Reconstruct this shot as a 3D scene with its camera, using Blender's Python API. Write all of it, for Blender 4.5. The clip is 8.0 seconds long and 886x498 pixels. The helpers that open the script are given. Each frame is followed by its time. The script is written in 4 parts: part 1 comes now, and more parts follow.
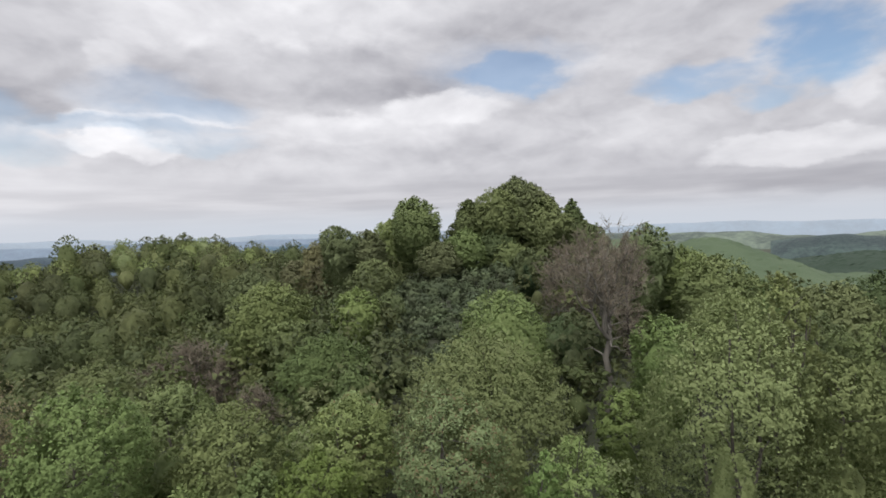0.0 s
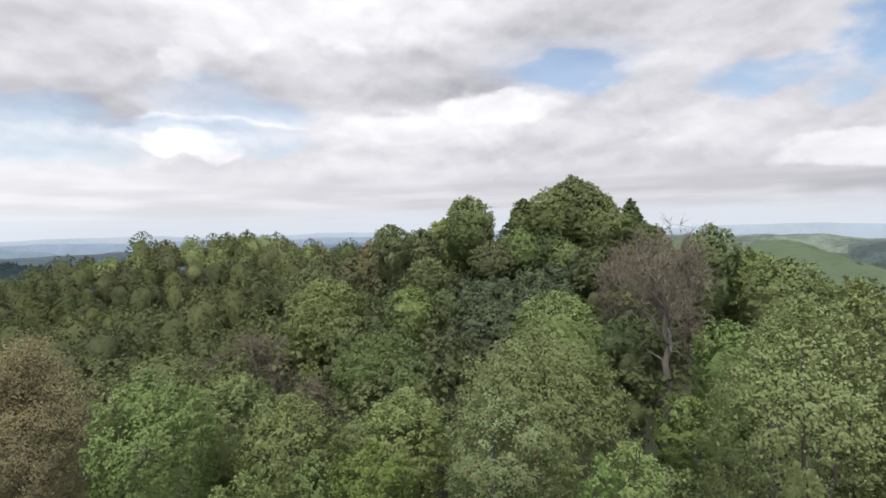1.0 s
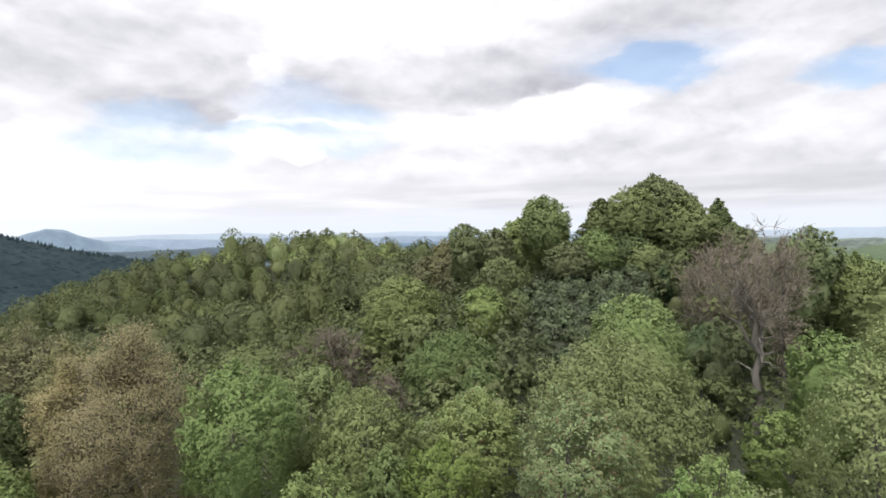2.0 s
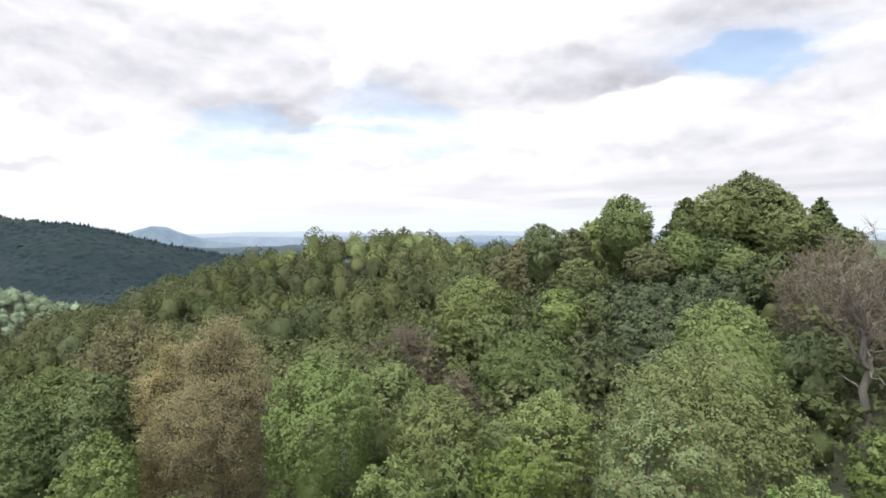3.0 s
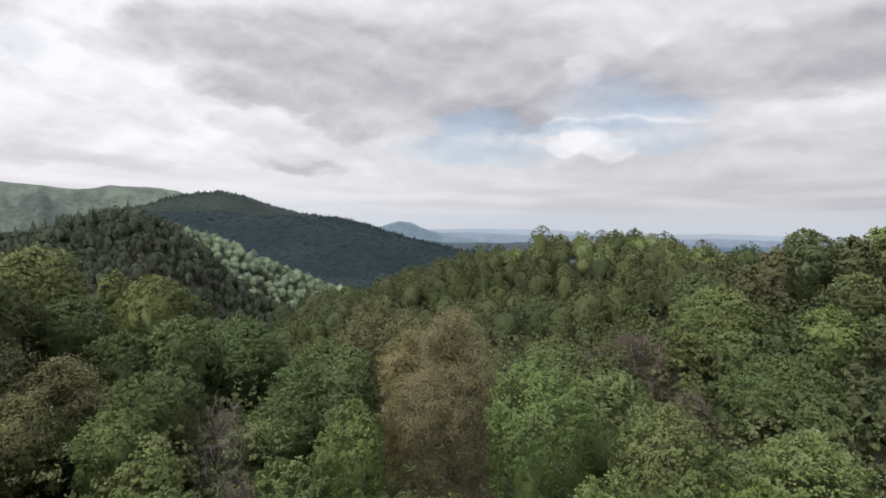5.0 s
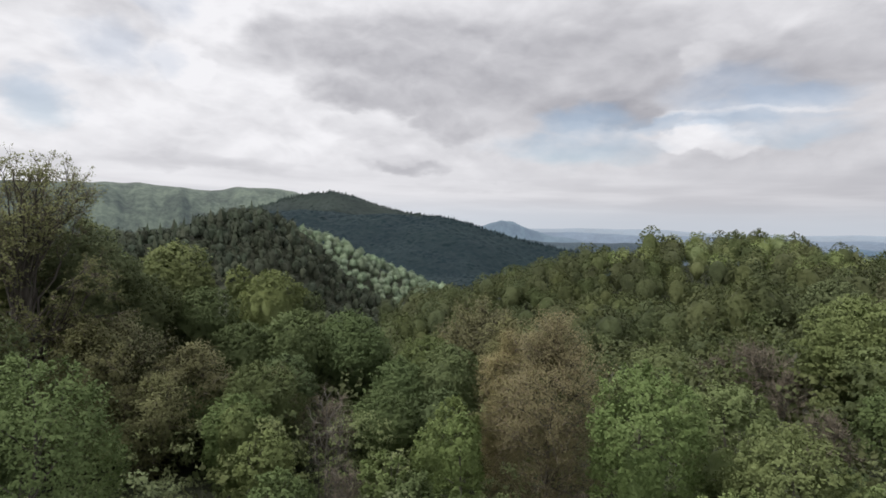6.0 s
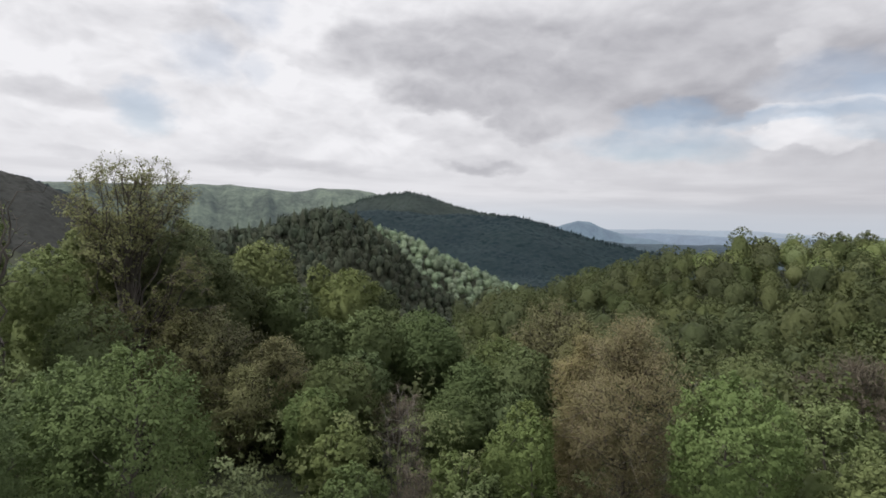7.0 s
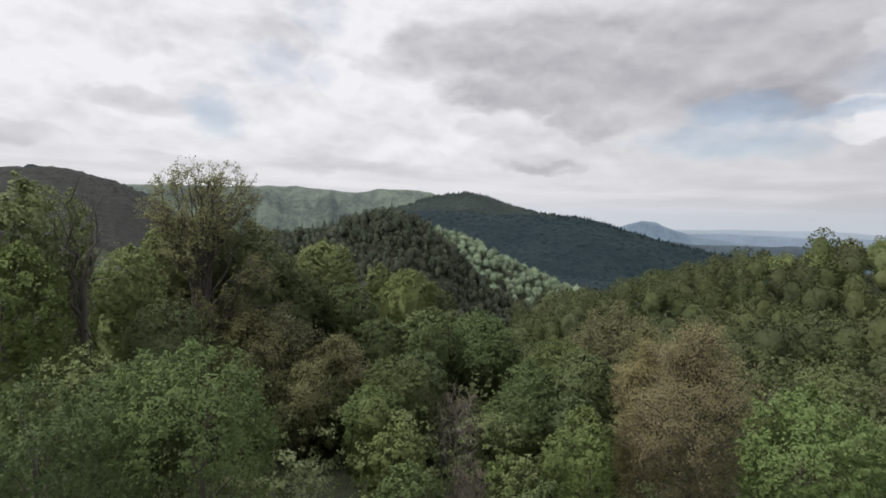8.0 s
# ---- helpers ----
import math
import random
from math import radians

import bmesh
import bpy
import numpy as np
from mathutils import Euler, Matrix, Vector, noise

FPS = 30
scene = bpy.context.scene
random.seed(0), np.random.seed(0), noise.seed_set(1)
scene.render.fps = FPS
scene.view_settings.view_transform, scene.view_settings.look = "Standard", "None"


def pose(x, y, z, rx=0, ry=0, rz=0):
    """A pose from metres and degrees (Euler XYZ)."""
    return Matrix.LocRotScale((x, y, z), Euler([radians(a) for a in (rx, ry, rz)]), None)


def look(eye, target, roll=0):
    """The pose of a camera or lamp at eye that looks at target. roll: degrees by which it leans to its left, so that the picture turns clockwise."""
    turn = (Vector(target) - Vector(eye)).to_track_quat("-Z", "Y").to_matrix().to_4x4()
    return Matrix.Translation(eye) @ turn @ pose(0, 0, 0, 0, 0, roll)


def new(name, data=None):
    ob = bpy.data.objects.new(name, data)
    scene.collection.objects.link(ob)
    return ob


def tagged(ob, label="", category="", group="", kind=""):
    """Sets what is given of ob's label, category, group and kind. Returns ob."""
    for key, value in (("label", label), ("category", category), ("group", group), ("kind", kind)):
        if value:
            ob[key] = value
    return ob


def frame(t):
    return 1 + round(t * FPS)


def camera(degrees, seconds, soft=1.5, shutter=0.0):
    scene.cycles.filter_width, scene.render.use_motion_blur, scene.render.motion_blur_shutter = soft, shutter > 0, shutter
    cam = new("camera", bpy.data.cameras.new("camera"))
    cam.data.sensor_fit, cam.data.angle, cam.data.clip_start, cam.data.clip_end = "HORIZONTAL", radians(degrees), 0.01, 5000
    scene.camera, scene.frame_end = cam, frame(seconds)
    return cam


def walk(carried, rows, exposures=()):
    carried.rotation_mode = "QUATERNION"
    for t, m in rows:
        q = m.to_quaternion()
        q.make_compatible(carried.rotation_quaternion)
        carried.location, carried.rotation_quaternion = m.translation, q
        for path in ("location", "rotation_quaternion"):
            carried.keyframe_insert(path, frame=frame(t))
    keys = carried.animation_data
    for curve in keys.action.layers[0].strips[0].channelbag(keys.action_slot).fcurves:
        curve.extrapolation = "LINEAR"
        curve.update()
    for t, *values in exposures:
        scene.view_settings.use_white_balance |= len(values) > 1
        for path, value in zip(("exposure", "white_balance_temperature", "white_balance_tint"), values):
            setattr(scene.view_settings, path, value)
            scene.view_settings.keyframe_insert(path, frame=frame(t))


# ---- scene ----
CAM_Z = 18.0
cam = camera(78.7, 8.0, soft=1.7)


def aim(yaw, pitch, roll, x, y, z):
    """Camera pose: heading to the left, tilt up and lean in degrees."""
    return pose(x, y, z, 90 + pitch, 0, yaw) @ pose(0, 0, 0, 0, 0, roll)


PATH = [
    (0.0, aim(0.00, -2.00, -1.71, 0.000, 0.000, CAM_Z + 0.000)),
    (0.5, aim(2.77, -1.94, -1.55, -0.031, -0.005, CAM_Z - 0.016)),
    (1.0, aim(5.65, -1.92, -1.19, -0.060, -0.011, CAM_Z - 0.029)),
    (2.5, aim(17.47, -1.85, -0.40, -0.100, -0.016, CAM_Z - 0.024)),
    (3.0, aim(21.38, -1.87, -0.16, -0.100, -0.011, CAM_Z - 0.001)),
    (3.5, aim(26.47, -1.87, 0.27, -0.111, -0.017, CAM_Z + 0.037)),
    (4.0, aim(32.08, -1.93, 0.64, -0.134, -0.029, CAM_Z + 0.082)),
    (4.5, aim(38.43, -2.07, 1.06, -0.157, -0.039, CAM_Z + 0.127)),
    (5.0, aim(44.98, -2.26, 1.40, -0.167, -0.029, CAM_Z + 0.166)),
    (6.5, aim(59.95, -2.76, 1.74, -0.207, 0.080, CAM_Z + 0.247)),
    (7.0, aim(63.57, -2.85, 1.83, -0.221, 0.130, CAM_Z + 0.279)),
    (7.5, aim(66.65, -2.94, 1.81, -0.223, 0.175, CAM_Z + 0.318)),
    (8.0, aim(69.77, -3.04, 1.84, -0.225, 0.201, CAM_Z + 0.353)),
]
EXPOSURES = [(0.0, 0.0), (0.5, 0.1), (1.0, 0.24), (2.5, 0.58), (3.0, 0.6), (3.5, 0.49), (4.0, 0.31), (4.5, 0.08), (5.0, -0.05), (6.5, -0.16), (8.0, -0.18)]
walk(cam, PATH, EXPOSURES)

# ---- node helpers ----
def link_value(tree, socket, value):
    if isinstance(value, bpy.types.NodeSocket):
        tree.links.new(value, socket)
    elif value is not None:
        socket.default_value = value


class Nodes:
    """Short ways to build a node tree."""

    def __init__(self, tree):
        self.tree = tree
        tree.nodes.clear()

    def add(self, kind, settings=None, **inputs):
        n = self.tree.nodes.new(kind)
        for key, value in (settings or {}).items():
            setattr(n, key, value)
        for key, value in inputs.items():
            link_value(self.tree, n.inputs[key.replace("_", " ")], value)
        return n

    def math(self, op, a, b=None, c=None, clamp=False):
        n = self.tree.nodes.new("ShaderNodeMath")
        n.operation, n.use_clamp = op, clamp
        for i, v in enumerate((a, b, c)):
            if v is not None:
                link_value(self.tree, n.inputs[i], v)
        return n.outputs[0]

    def vec(self, op, a, b=None):
        n = self.tree.nodes.new("ShaderNodeVectorMath")
        n.operation = op
        link_value(self.tree, n.inputs[0], a)
        if b is not None:
            link_value(self.tree, n.inputs[1], b)
        return n.outputs["Value"] if op in ("LENGTH", "DOT_PRODUCT") else n.outputs[0]

    def step(self, x, lo, hi, a=0.0, b=1.0):
        n = self.tree.nodes.new("ShaderNodeMapRange")
        n.interpolation_type = "SMOOTHSTEP"
        for i, v in enumerate((x, lo, hi, a, b)):
            link_value(self.tree, n.inputs[i], v)
        return n.outputs[0]

    def mix(self, f, a, b, blend="MIX"):
        n = self.tree.nodes.new("ShaderNodeMix")
        n.data_type, n.blend_type = "RGBA", blend
        link_value(self.tree, n.inputs[0], f)
        link_value(self.tree, n.inputs[6], a if not isinstance(a, tuple) else (*a, 1.0)[:4])
        link_value(self.tree, n.inputs[7], b if not isinstance(b, tuple) else (*b, 1.0)[:4])
        return n.outputs[2]

    def noise(self, vector, scale, detail=5.0, rough=0.5, distort=0.0, out=0):
        n = self.tree.nodes.new("ShaderNodeTexNoise")
        for key, v in (("Vector", vector), ("Scale", scale), ("Detail", detail), ("Roughness", rough), ("Distortion", distort)):
            link_value(self.tree, n.inputs[key], v)
        return n.outputs[out]


# ---- world: broken cloud deck over a pale blue sky ----
SUN_AZ, SUN_EL = 176.0, 50.0
ZENITH = 2.2
world = bpy.data.worlds.new("world")
scene.world = world
world.use_nodes = True
w = Nodes(world.node_tree)
sky = w.add("ShaderNodeTexSky", dict(sky_type="NISHITA", sun_disc=False, sun_elevation=radians(SUN_EL), sun_rotation=radians(-SUN_AZ)))
blue = w.vec("SCALE", sky.outputs[0])
blue.node.inputs["Scale"].default_value = 0.13
way = w.add("ShaderNodeTexCoord").outputs["Generated"]
xyz = w.add("ShaderNodeSeparateXYZ", None, Vector=way)
wx, wy, wz = xyz.outputs
# billows: density here and a little higher up, which tells lit tops from grey bases
spread_way = w.vec("MULTIPLY", way, (1.0, 1.0, 2.0))
warp = w.noise(spread_way, 5.0, 3.0, 0.5, 0.0, 1)
bend = w.vec("SCALE", w.vec("SUBTRACT", warp, (0.5, 0.5, 0.5)))
bend.node.inputs["Scale"].default_value = 0.10
lumpy_way = w.vec("ADD", spread_way, bend)
dense = w.noise(lumpy_way, 8.0, 6.0, 0.5)
above = w.noise(w.vec("ADD", lumpy_way, (0.0, 0.0, 0.04)), 8.0, 6.0, 0.5)
relief = w.math("SUBTRACT", dense, above)
rows_noise = w.noise(w.vec("MULTIPLY", way, (4.0, 4.0, 42.0)), 1.0, 5.0, 0.5)
billow = w.math("SUBTRACT", 0.72, w.math("ABSOLUTE", w.math("MULTIPLY_ADD", w.noise(lumpy_way, 10.0, 4.0, 0.5), 4.0, -2.0)))
# heading and height of the ray, bent a little so that every edge is ragged
azimuth = w.math("MULTIPLY", w.math("ARCTAN2", w.math("MULTIPLY", wx, -1.0), wy), 57.2958)
height = w.math("MULTIPLY", w.math("ARCSINE", wz), 57.2958)
ragged = w.noise(spread_way, 12.0, 6.0, 0.52, 0.0, 1)
rag = w.add("ShaderNodeSeparateXYZ", None, Vector=ragged)
az_r = w.math("ADD", azimuth, w.math("MULTIPLY", w.math("SUBTRACT", rag.outputs[0], 0.5), 6.5))
el_r = w.math("ADD", height, w.math("MULTIPLY", w.math("SUBTRACT", rag.outputs[1], 0.5), 3.6))
texture = w.math("ADD", w.math("MULTIPLY", relief, 0.55), w.math("MULTIPLY_ADD", billow, w.step(azimuth, 45.0, 75.0, 0.05, 0.13), w.math("MULTIPLY", w.math("SUBTRACT", dense, 0.5), -0.10)))


def spot(az, el, wide, tall, soft=1.0):
    """A ragged oval of the sky: 1 at its heart, 0 outside."""
    a = w.math("DIVIDE", w.math("SUBTRACT", az_r, az), wide)
    e = w.math("DIVIDE", w.math("SUBTRACT", el_r, el), tall)
    r = w.math("ADD", w.math("MULTIPLY", a, a), w.math("MULTIPLY", e, e))
    return w.step(r, 1.0 + soft * 0.9, max(1.0 - soft, 0.0))


CLOUDS = {"tone": w.step(azimuth, -10.0, 85.0, 0.61, 0.87), "clear": 0.0}


def patch(az, el, wide, tall, soft, value):
    """One bank of cloud, as light as value, laid over those behind it."""
    CLOUDS["tone"] = w.add("ShaderNodeMix", None, Factor=spot(az, el, wide, tall, soft), A=CLOUDS["tone"], B=value).outputs[0]


def opening(az, el, wide, tall, soft, depth):
    """A gap between the clouds through which the blue sky shows."""
    CLOUDS["clear"] = w.math("MAXIMUM", CLOUDS["clear"], w.math("MULTIPLY", spot(az, el, wide, tall, soft), depth))


patch(36.4, 14.4, 5.8, 3.6, 1.0, 0.55)
patch(19.9, 20.1, 13.4, 2.9, 1.0, 0.72)
patch(24.7, 14.8, 9.7, 2.3, 1.0, 0.55)
patch(7.4, 15.6, 10.9, 3.2, 0.9, 0.52)
patch(5.6, 14.7, 7.0, 1.5, 0.8, 0.46)
patch(-12.1, 19.8, 13.3, 3.0, 1.0, 0.55)
patch(-25.8, 17.2, 7.2, 2.9, 0.8, 0.57)
patch(-6.3, 20.0, 9.3, 1.5, 1.0, 0.49)
patch(38.1, 11.3, 2.0, 1.3, 0.9, 0.43)
patch(31.9, 16.3, 1.8, 1.7, 0.8, 0.72)
patch(10.5, 10.0, 16.8, 2.0, 0.7, 0.71)
patch(-0.8, 12.4, 6.5, 1.6, 0.5, 0.78)
patch(-4.2, 8.3, 6.5, 2.3, 0.9, 0.6)
patch(-14.7, 11.6, 7.2, 1.9, 0.8, 0.59)
patch(-17.8, 14.6, 4.0, 2.2, 0.6, 0.63)
patch(-20.1, 9.5, 5.8, 1.6, 0.8, 0.66)
patch(-32.5, 9.9, 4.7, 2.4, 0.7, 0.58)
patch(-26.1, 5.5, 12.4, 1.6, 1.0, 0.56)
patch(-38.4, 11.5, 2.0, 2.2, 0.6, 0.72)
patch(-32.9, 6.3, 7.2, 1.4, 0.45, 0.76)
patch(-35.3, 3.3, 7.6, 1.3, 0.6, 0.52)
patch(-38.0, -0.6, 1.5, 0.7, 0.7, 0.74)
patch(-10.0, 4.3, 14.2, 1.7, 1.0, 0.58)
patch(29.6, 11.1, 7.6, 0.4, 0.7, 0.7)
patch(29.7, 7.2, 7.6, 1.0, 0.9, 0.68)
patch(35.6, 6.7, 2.4, 0.7, 0.9, 0.72)
patch(21.1, 21.4, 18.7, 3.0, 1.0, 0.8)
patch(46.3, 13.5, 11.8, 4.4, 1.0, 0.59)
patch(30.4, 16.1, 2.8, 1.7, 0.7, 0.78)
patch(70.5, 17.2, 8.6, 2.9, 1.0, 0.66)
patch(58.5, 16.6, 14.3, 4.2, 0.9, 0.57)
patch(63.3, 12.8, 6.4, 1.6, 0.8, 0.51)
patch(39.8, 16.4, 8.2, 4.8, 0.8, 0.57)
patch(40.8, 12.2, 5.9, 1.4, 0.8, 0.51)
patch(37.9, 11.3, 3.2, 1.0, 0.8, 0.44)
patch(31.2, 16.6, 1.3, 1.1, 1.0, 0.75)
patch(17.3, 15.6, 12.0, 2.4, 1.0, 0.57)
patch(10.0, 14.2, 4.4, 1.8, 1.0, 0.51)
patch(10.6, 10.4, 6.9, 1.6, 0.8, 0.79)
patch(17.0, 7.9, 10.6, 1.3, 1.0, 0.66)
patch(27.7, 11.1, 6.5, 0.4, 0.7, 0.81)
patch(55.5, 10.1, 2.9, 2.0, 0.8, 0.57)
patch(60.0, 8.1, 3.3, 1.6, 0.9, 0.75)
patch(67.0, 7.3, 2.6, 1.1, 0.9, 0.79)
patch(53.7, 4.1, 6.4, 0.5, 0.9, 0.85)
patch(60.5, 6.1, 3.9, 0.8, 0.9, 0.57)
patch(105.3, 14.0, 9.0, 4.0, 1.0, 0.94)
patch(97.7, 15.9, 6.9, 1.9, 1.0, 0.79)
patch(94.8, 13.2, 3.4, 2.0, 0.7, 0.91)
patch(99.0, 10.1, 5.4, 1.1, 1.0, 0.71)
patch(103.3, 7.8, 6.6, 1.2, 1.0, 0.81)
patch(107.6, 6.3, 3.3, 0.8, 1.0, 0.71)
patch(99.9, 5.6, 5.8, 1.1, 0.9, 0.87)
patch(78.9, 18.7, 3.4, 2.8, 0.7, 0.93)
patch(81.1, 14.1, 2.5, 2.0, 0.4, 1.0)
patch(83.8, 10.9, 2.6, 1.2, 0.6, 0.91)
patch(86.7, 17.0, 3.2, 2.0, 1.0, 0.73)
patch(76.3, 10.3, 7.0, 2.3, 0.8, 0.85)
patch(83.2, 7.3, 6.2, 1.7, 0.9, 0.81)
patch(70.3, 7.4, 7.7, 1.4, 0.9, 0.85)
patch(79.7, 5.2, 8.6, 0.7, 1.0, 0.75)
patch(65.1, 9.8, 3.5, 1.2, 0.8, 0.77)
patch(32.6, 8.3, 1.9, 1.1, 0.6, 0.89)
patch(30.4, 9.1, 2.0, 1.3, 0.5, 0.93)
patch(27.8, 8.1, 2.4, 0.9, 0.7, 0.85)
patch(54.3, 10.4, 3.8, 1.3, 0.9, 0.6)
patch(59.7, 7.3, 6.9, 1.0, 0.9, 0.75)
patch(94.8, 4.9, 5.4, 0.7, 1.0, 0.75)
opening(-8.0, 15.8, 6.7, 1.8, 0.5, 0.75)
opening(-26.2, 13.3, 5.7, 1.8, 0.6, 0.75)
opening(-35.4, 14.7, 4.7, 3.6, 0.6, 0.95)
opening(-31.2, 11.1, 2.6, 1.1, 0.8, 0.6)
opening(30.5, 10.3, 9.7, 0.9, 0.8, 0.5)
opening(37.8, 9.1, 2.2, 1.6, 0.8, 0.45)
opening(-7.4, 16.1, 8.3, 2.4, 0.9, 0.3)
opening(28.2, 12.7, 5.7, 2.2, 0.9, 0.35)
opening(42.7, 8.2, 8.3, 1.6, 0.9, 0.4)
opening(43.1, 8.2, 7.7, 1.5, 0.8, 0.5)
opening(25.6, 12.2, 6.8, 1.2, 0.9, 0.5)
opening(24.4, 9.2, 5.2, 1.1, 0.9, 0.4)
opening(92.6, 9.3, 2.5, 2.1, 1.0, 0.5)
opening(87.7, 14.8, 3.2, 2.1, 1.0, 0.3)
opening(83.1, 18.9, 2.5, 2.0, 1.0, 0.28)
opening(40.7, 10.4, 5.0, 1.7, 0.8, 0.55)
opening(83.2, 14.1, 1.6, 1.3, 1.0, 0.22)

flat_rows = w.math("ADD", w.step(rows_noise, 0.32, 0.68, -0.07, 0.07), w.math("MULTIPLY", CLOUDS["tone"], 0.97))
tone = w.math("ADD", CLOUDS["tone"], texture)
tone = w.add("ShaderNodeMix", None, Factor=w.step(height, 7.5, 3.0), A=tone, B=flat_rows).outputs[0]
tone = w.math("MINIMUM", w.math("MAXIMUM", tone, 0.30), 1.0)
# the cloud deck overhead lets more light through than the one near the horizon
tone = w.math("MULTIPLY", tone, w.step(height, 24.0, 65.0, 1.0, ZENITH))
cloud = w.add("ShaderNodeCombineColor", None, Red=tone, Green=w.math("MULTIPLY_ADD", tone, 0.995, 0.0), Blue=w.math("MULTIPLY_ADD", tone, 0.985, 0.045)).outputs[0]
haze_row = w.mix(w.step(height, 3.4, 0.2), cloud, w.mix(w.step(azimuth, 35.0, 65.0), (0.62, 0.66, 0.73), (0.72, 0.76, 0.83)))
final = w.mix(w.math("MULTIPLY", CLOUDS["clear"], w.step(dense, 0.85, 0.45)), haze_row, blue)
# below the horizon the far, hazy land
final = w.mix(w.step(height, -0.5, -2.0), final, (0.10, 0.13, 0.11))
background = w.add("ShaderNodeBackground", None, Color=final, Strength=1.0)
w.add("ShaderNodeOutputWorld", None, Surface=background.outputs[0])

sun_data = bpy.data.lights.new("sun", "SUN")
sun_data.energy, sun_data.angle, sun_data.color = 2.1, radians(14), (1.0, 0.97, 0.91)
sun = new("sun", sun_data)
_a, _e = radians(SUN_AZ), radians(SUN_EL)
sun.matrix_world = look((-300 * math.sin(_a) * math.cos(_e), 300 * math.cos(_a) * math.cos(_e), 300 * math.sin(_e)), (0, 0, 0))


# ---- materials ----
def leaf_material(name, deep, fresh, glow=0.3, dry=None, hue=0.012, vary=0.5, grain=0.3, broad=0.55):
    """Foliage: every leaf its own tone, every tree its own shade, with light through the blade."""
    m = bpy.data.materials.new(name)
    m.use_nodes = True
    n = Nodes(m.node_tree)
    island = n.add("ShaderNodeNewGeometry").outputs["Random Per Island"]
    own = n.add("ShaderNodeObjectInfo").outputs["Random"]
    tint = n.add("ShaderNodeAttribute", dict(attribute_name="tint")).outputs["Fac"]
    place = n.add("ShaderNodeTexCoord").outputs["Object"]
    patch = n.noise(place, broad, 3.0)
    fine = n.noise(place, 5.5, 3.0, 0.6)
    f = n.math("ADD", n.math("MULTIPLY", island, grain), n.math("MULTIPLY", n.math("ADD", n.math("MULTIPLY", n.step(patch, 0.2, 0.8), 0.6), n.math("MULTIPLY", n.step(fine, 0.3, 0.7), 0.4)), 1.0 - grain))
    colour = n.mix(f, deep, fresh)
    if dry:
        colour = n.mix(n.step(island, 0.86, 0.9), colour, dry)
    both = n.math("FRACT", n.math("ADD", own, tint))
    hsv = n.add("ShaderNodeHueSaturation", None, Hue=n.math("ADD", n.math("MULTIPLY", both, 2 * hue), 0.5 - hue),
                Saturation=n.math("ADD", n.math("MULTIPLY", n.math("FRACT", n.math("MULTIPLY", both, 7.3)), 0.16), 0.84),
                Value=n.math("ADD", n.math("MULTIPLY", n.math("FRACT", n.math("MULTIPLY", both, 3.7)), vary), 1.02 - vary / 2), Color=colour)
    relief = n.add("ShaderNodeBump", None, Strength=0.25, Distance=0.4, Height=n.math("ADD", n.noise(place, 2.2, 4.0), n.math("MULTIPLY", fine, 0.5)))
    skin = n.add("ShaderNodeBsdfPrincipled", None, Base_Color=hsv.outputs[0], Roughness=0.55, Normal=relief.outputs[0])
    skin.inputs["Specular IOR Level"].default_value = 0.06
    through_light = n.add("ShaderNodeBsdfTranslucent", None, Color=hsv.outputs[0])
    both_sides = n.add("ShaderNodeMixShader", None, Fac=glow)
    m.node_tree.links.new(skin.outputs[0], both_sides.inputs[1])
    m.node_tree.links.new(through_light.outputs[0], both_sides.inputs[2])
    n.add("ShaderNodeOutputMaterial", None, Surface=both_sides.outputs[0])
    return m


def rough_material(name, dark, light, scale, bump=0.3, rough=0.9, fine=6.0, stretch=(1, 1, 1)):
    """Bark, soil and the like: two scales of tone and relief."""
    m = bpy.data.materials.new(name)
    m.use_nodes = True
    n = Nodes(m.node_tree)
    place = n.vec("MULTIPLY", n.add("ShaderNodeTexCoord").outputs["Object"], stretch)
    big = n.noise(place, scale, 6.0)
    small = n.noise(place, scale * fine, 5.0)
    f = n.math("ADD", n.math("MULTIPLY", n.step(big, 0.3, 0.7), 0.6), n.math("MULTIPLY", small, 0.4))
    colour = n.mix(f, dark, light)
    relief = n.add("ShaderNodeBump", None, Strength=bump, Height=small)
    skin = n.add("ShaderNodeBsdfPrincipled", None, Base_Color=colour, Roughness=rough, Normal=relief.outputs[0])
    n.add("ShaderNodeOutputMaterial", None, Surface=skin.outputs[0])
    return m


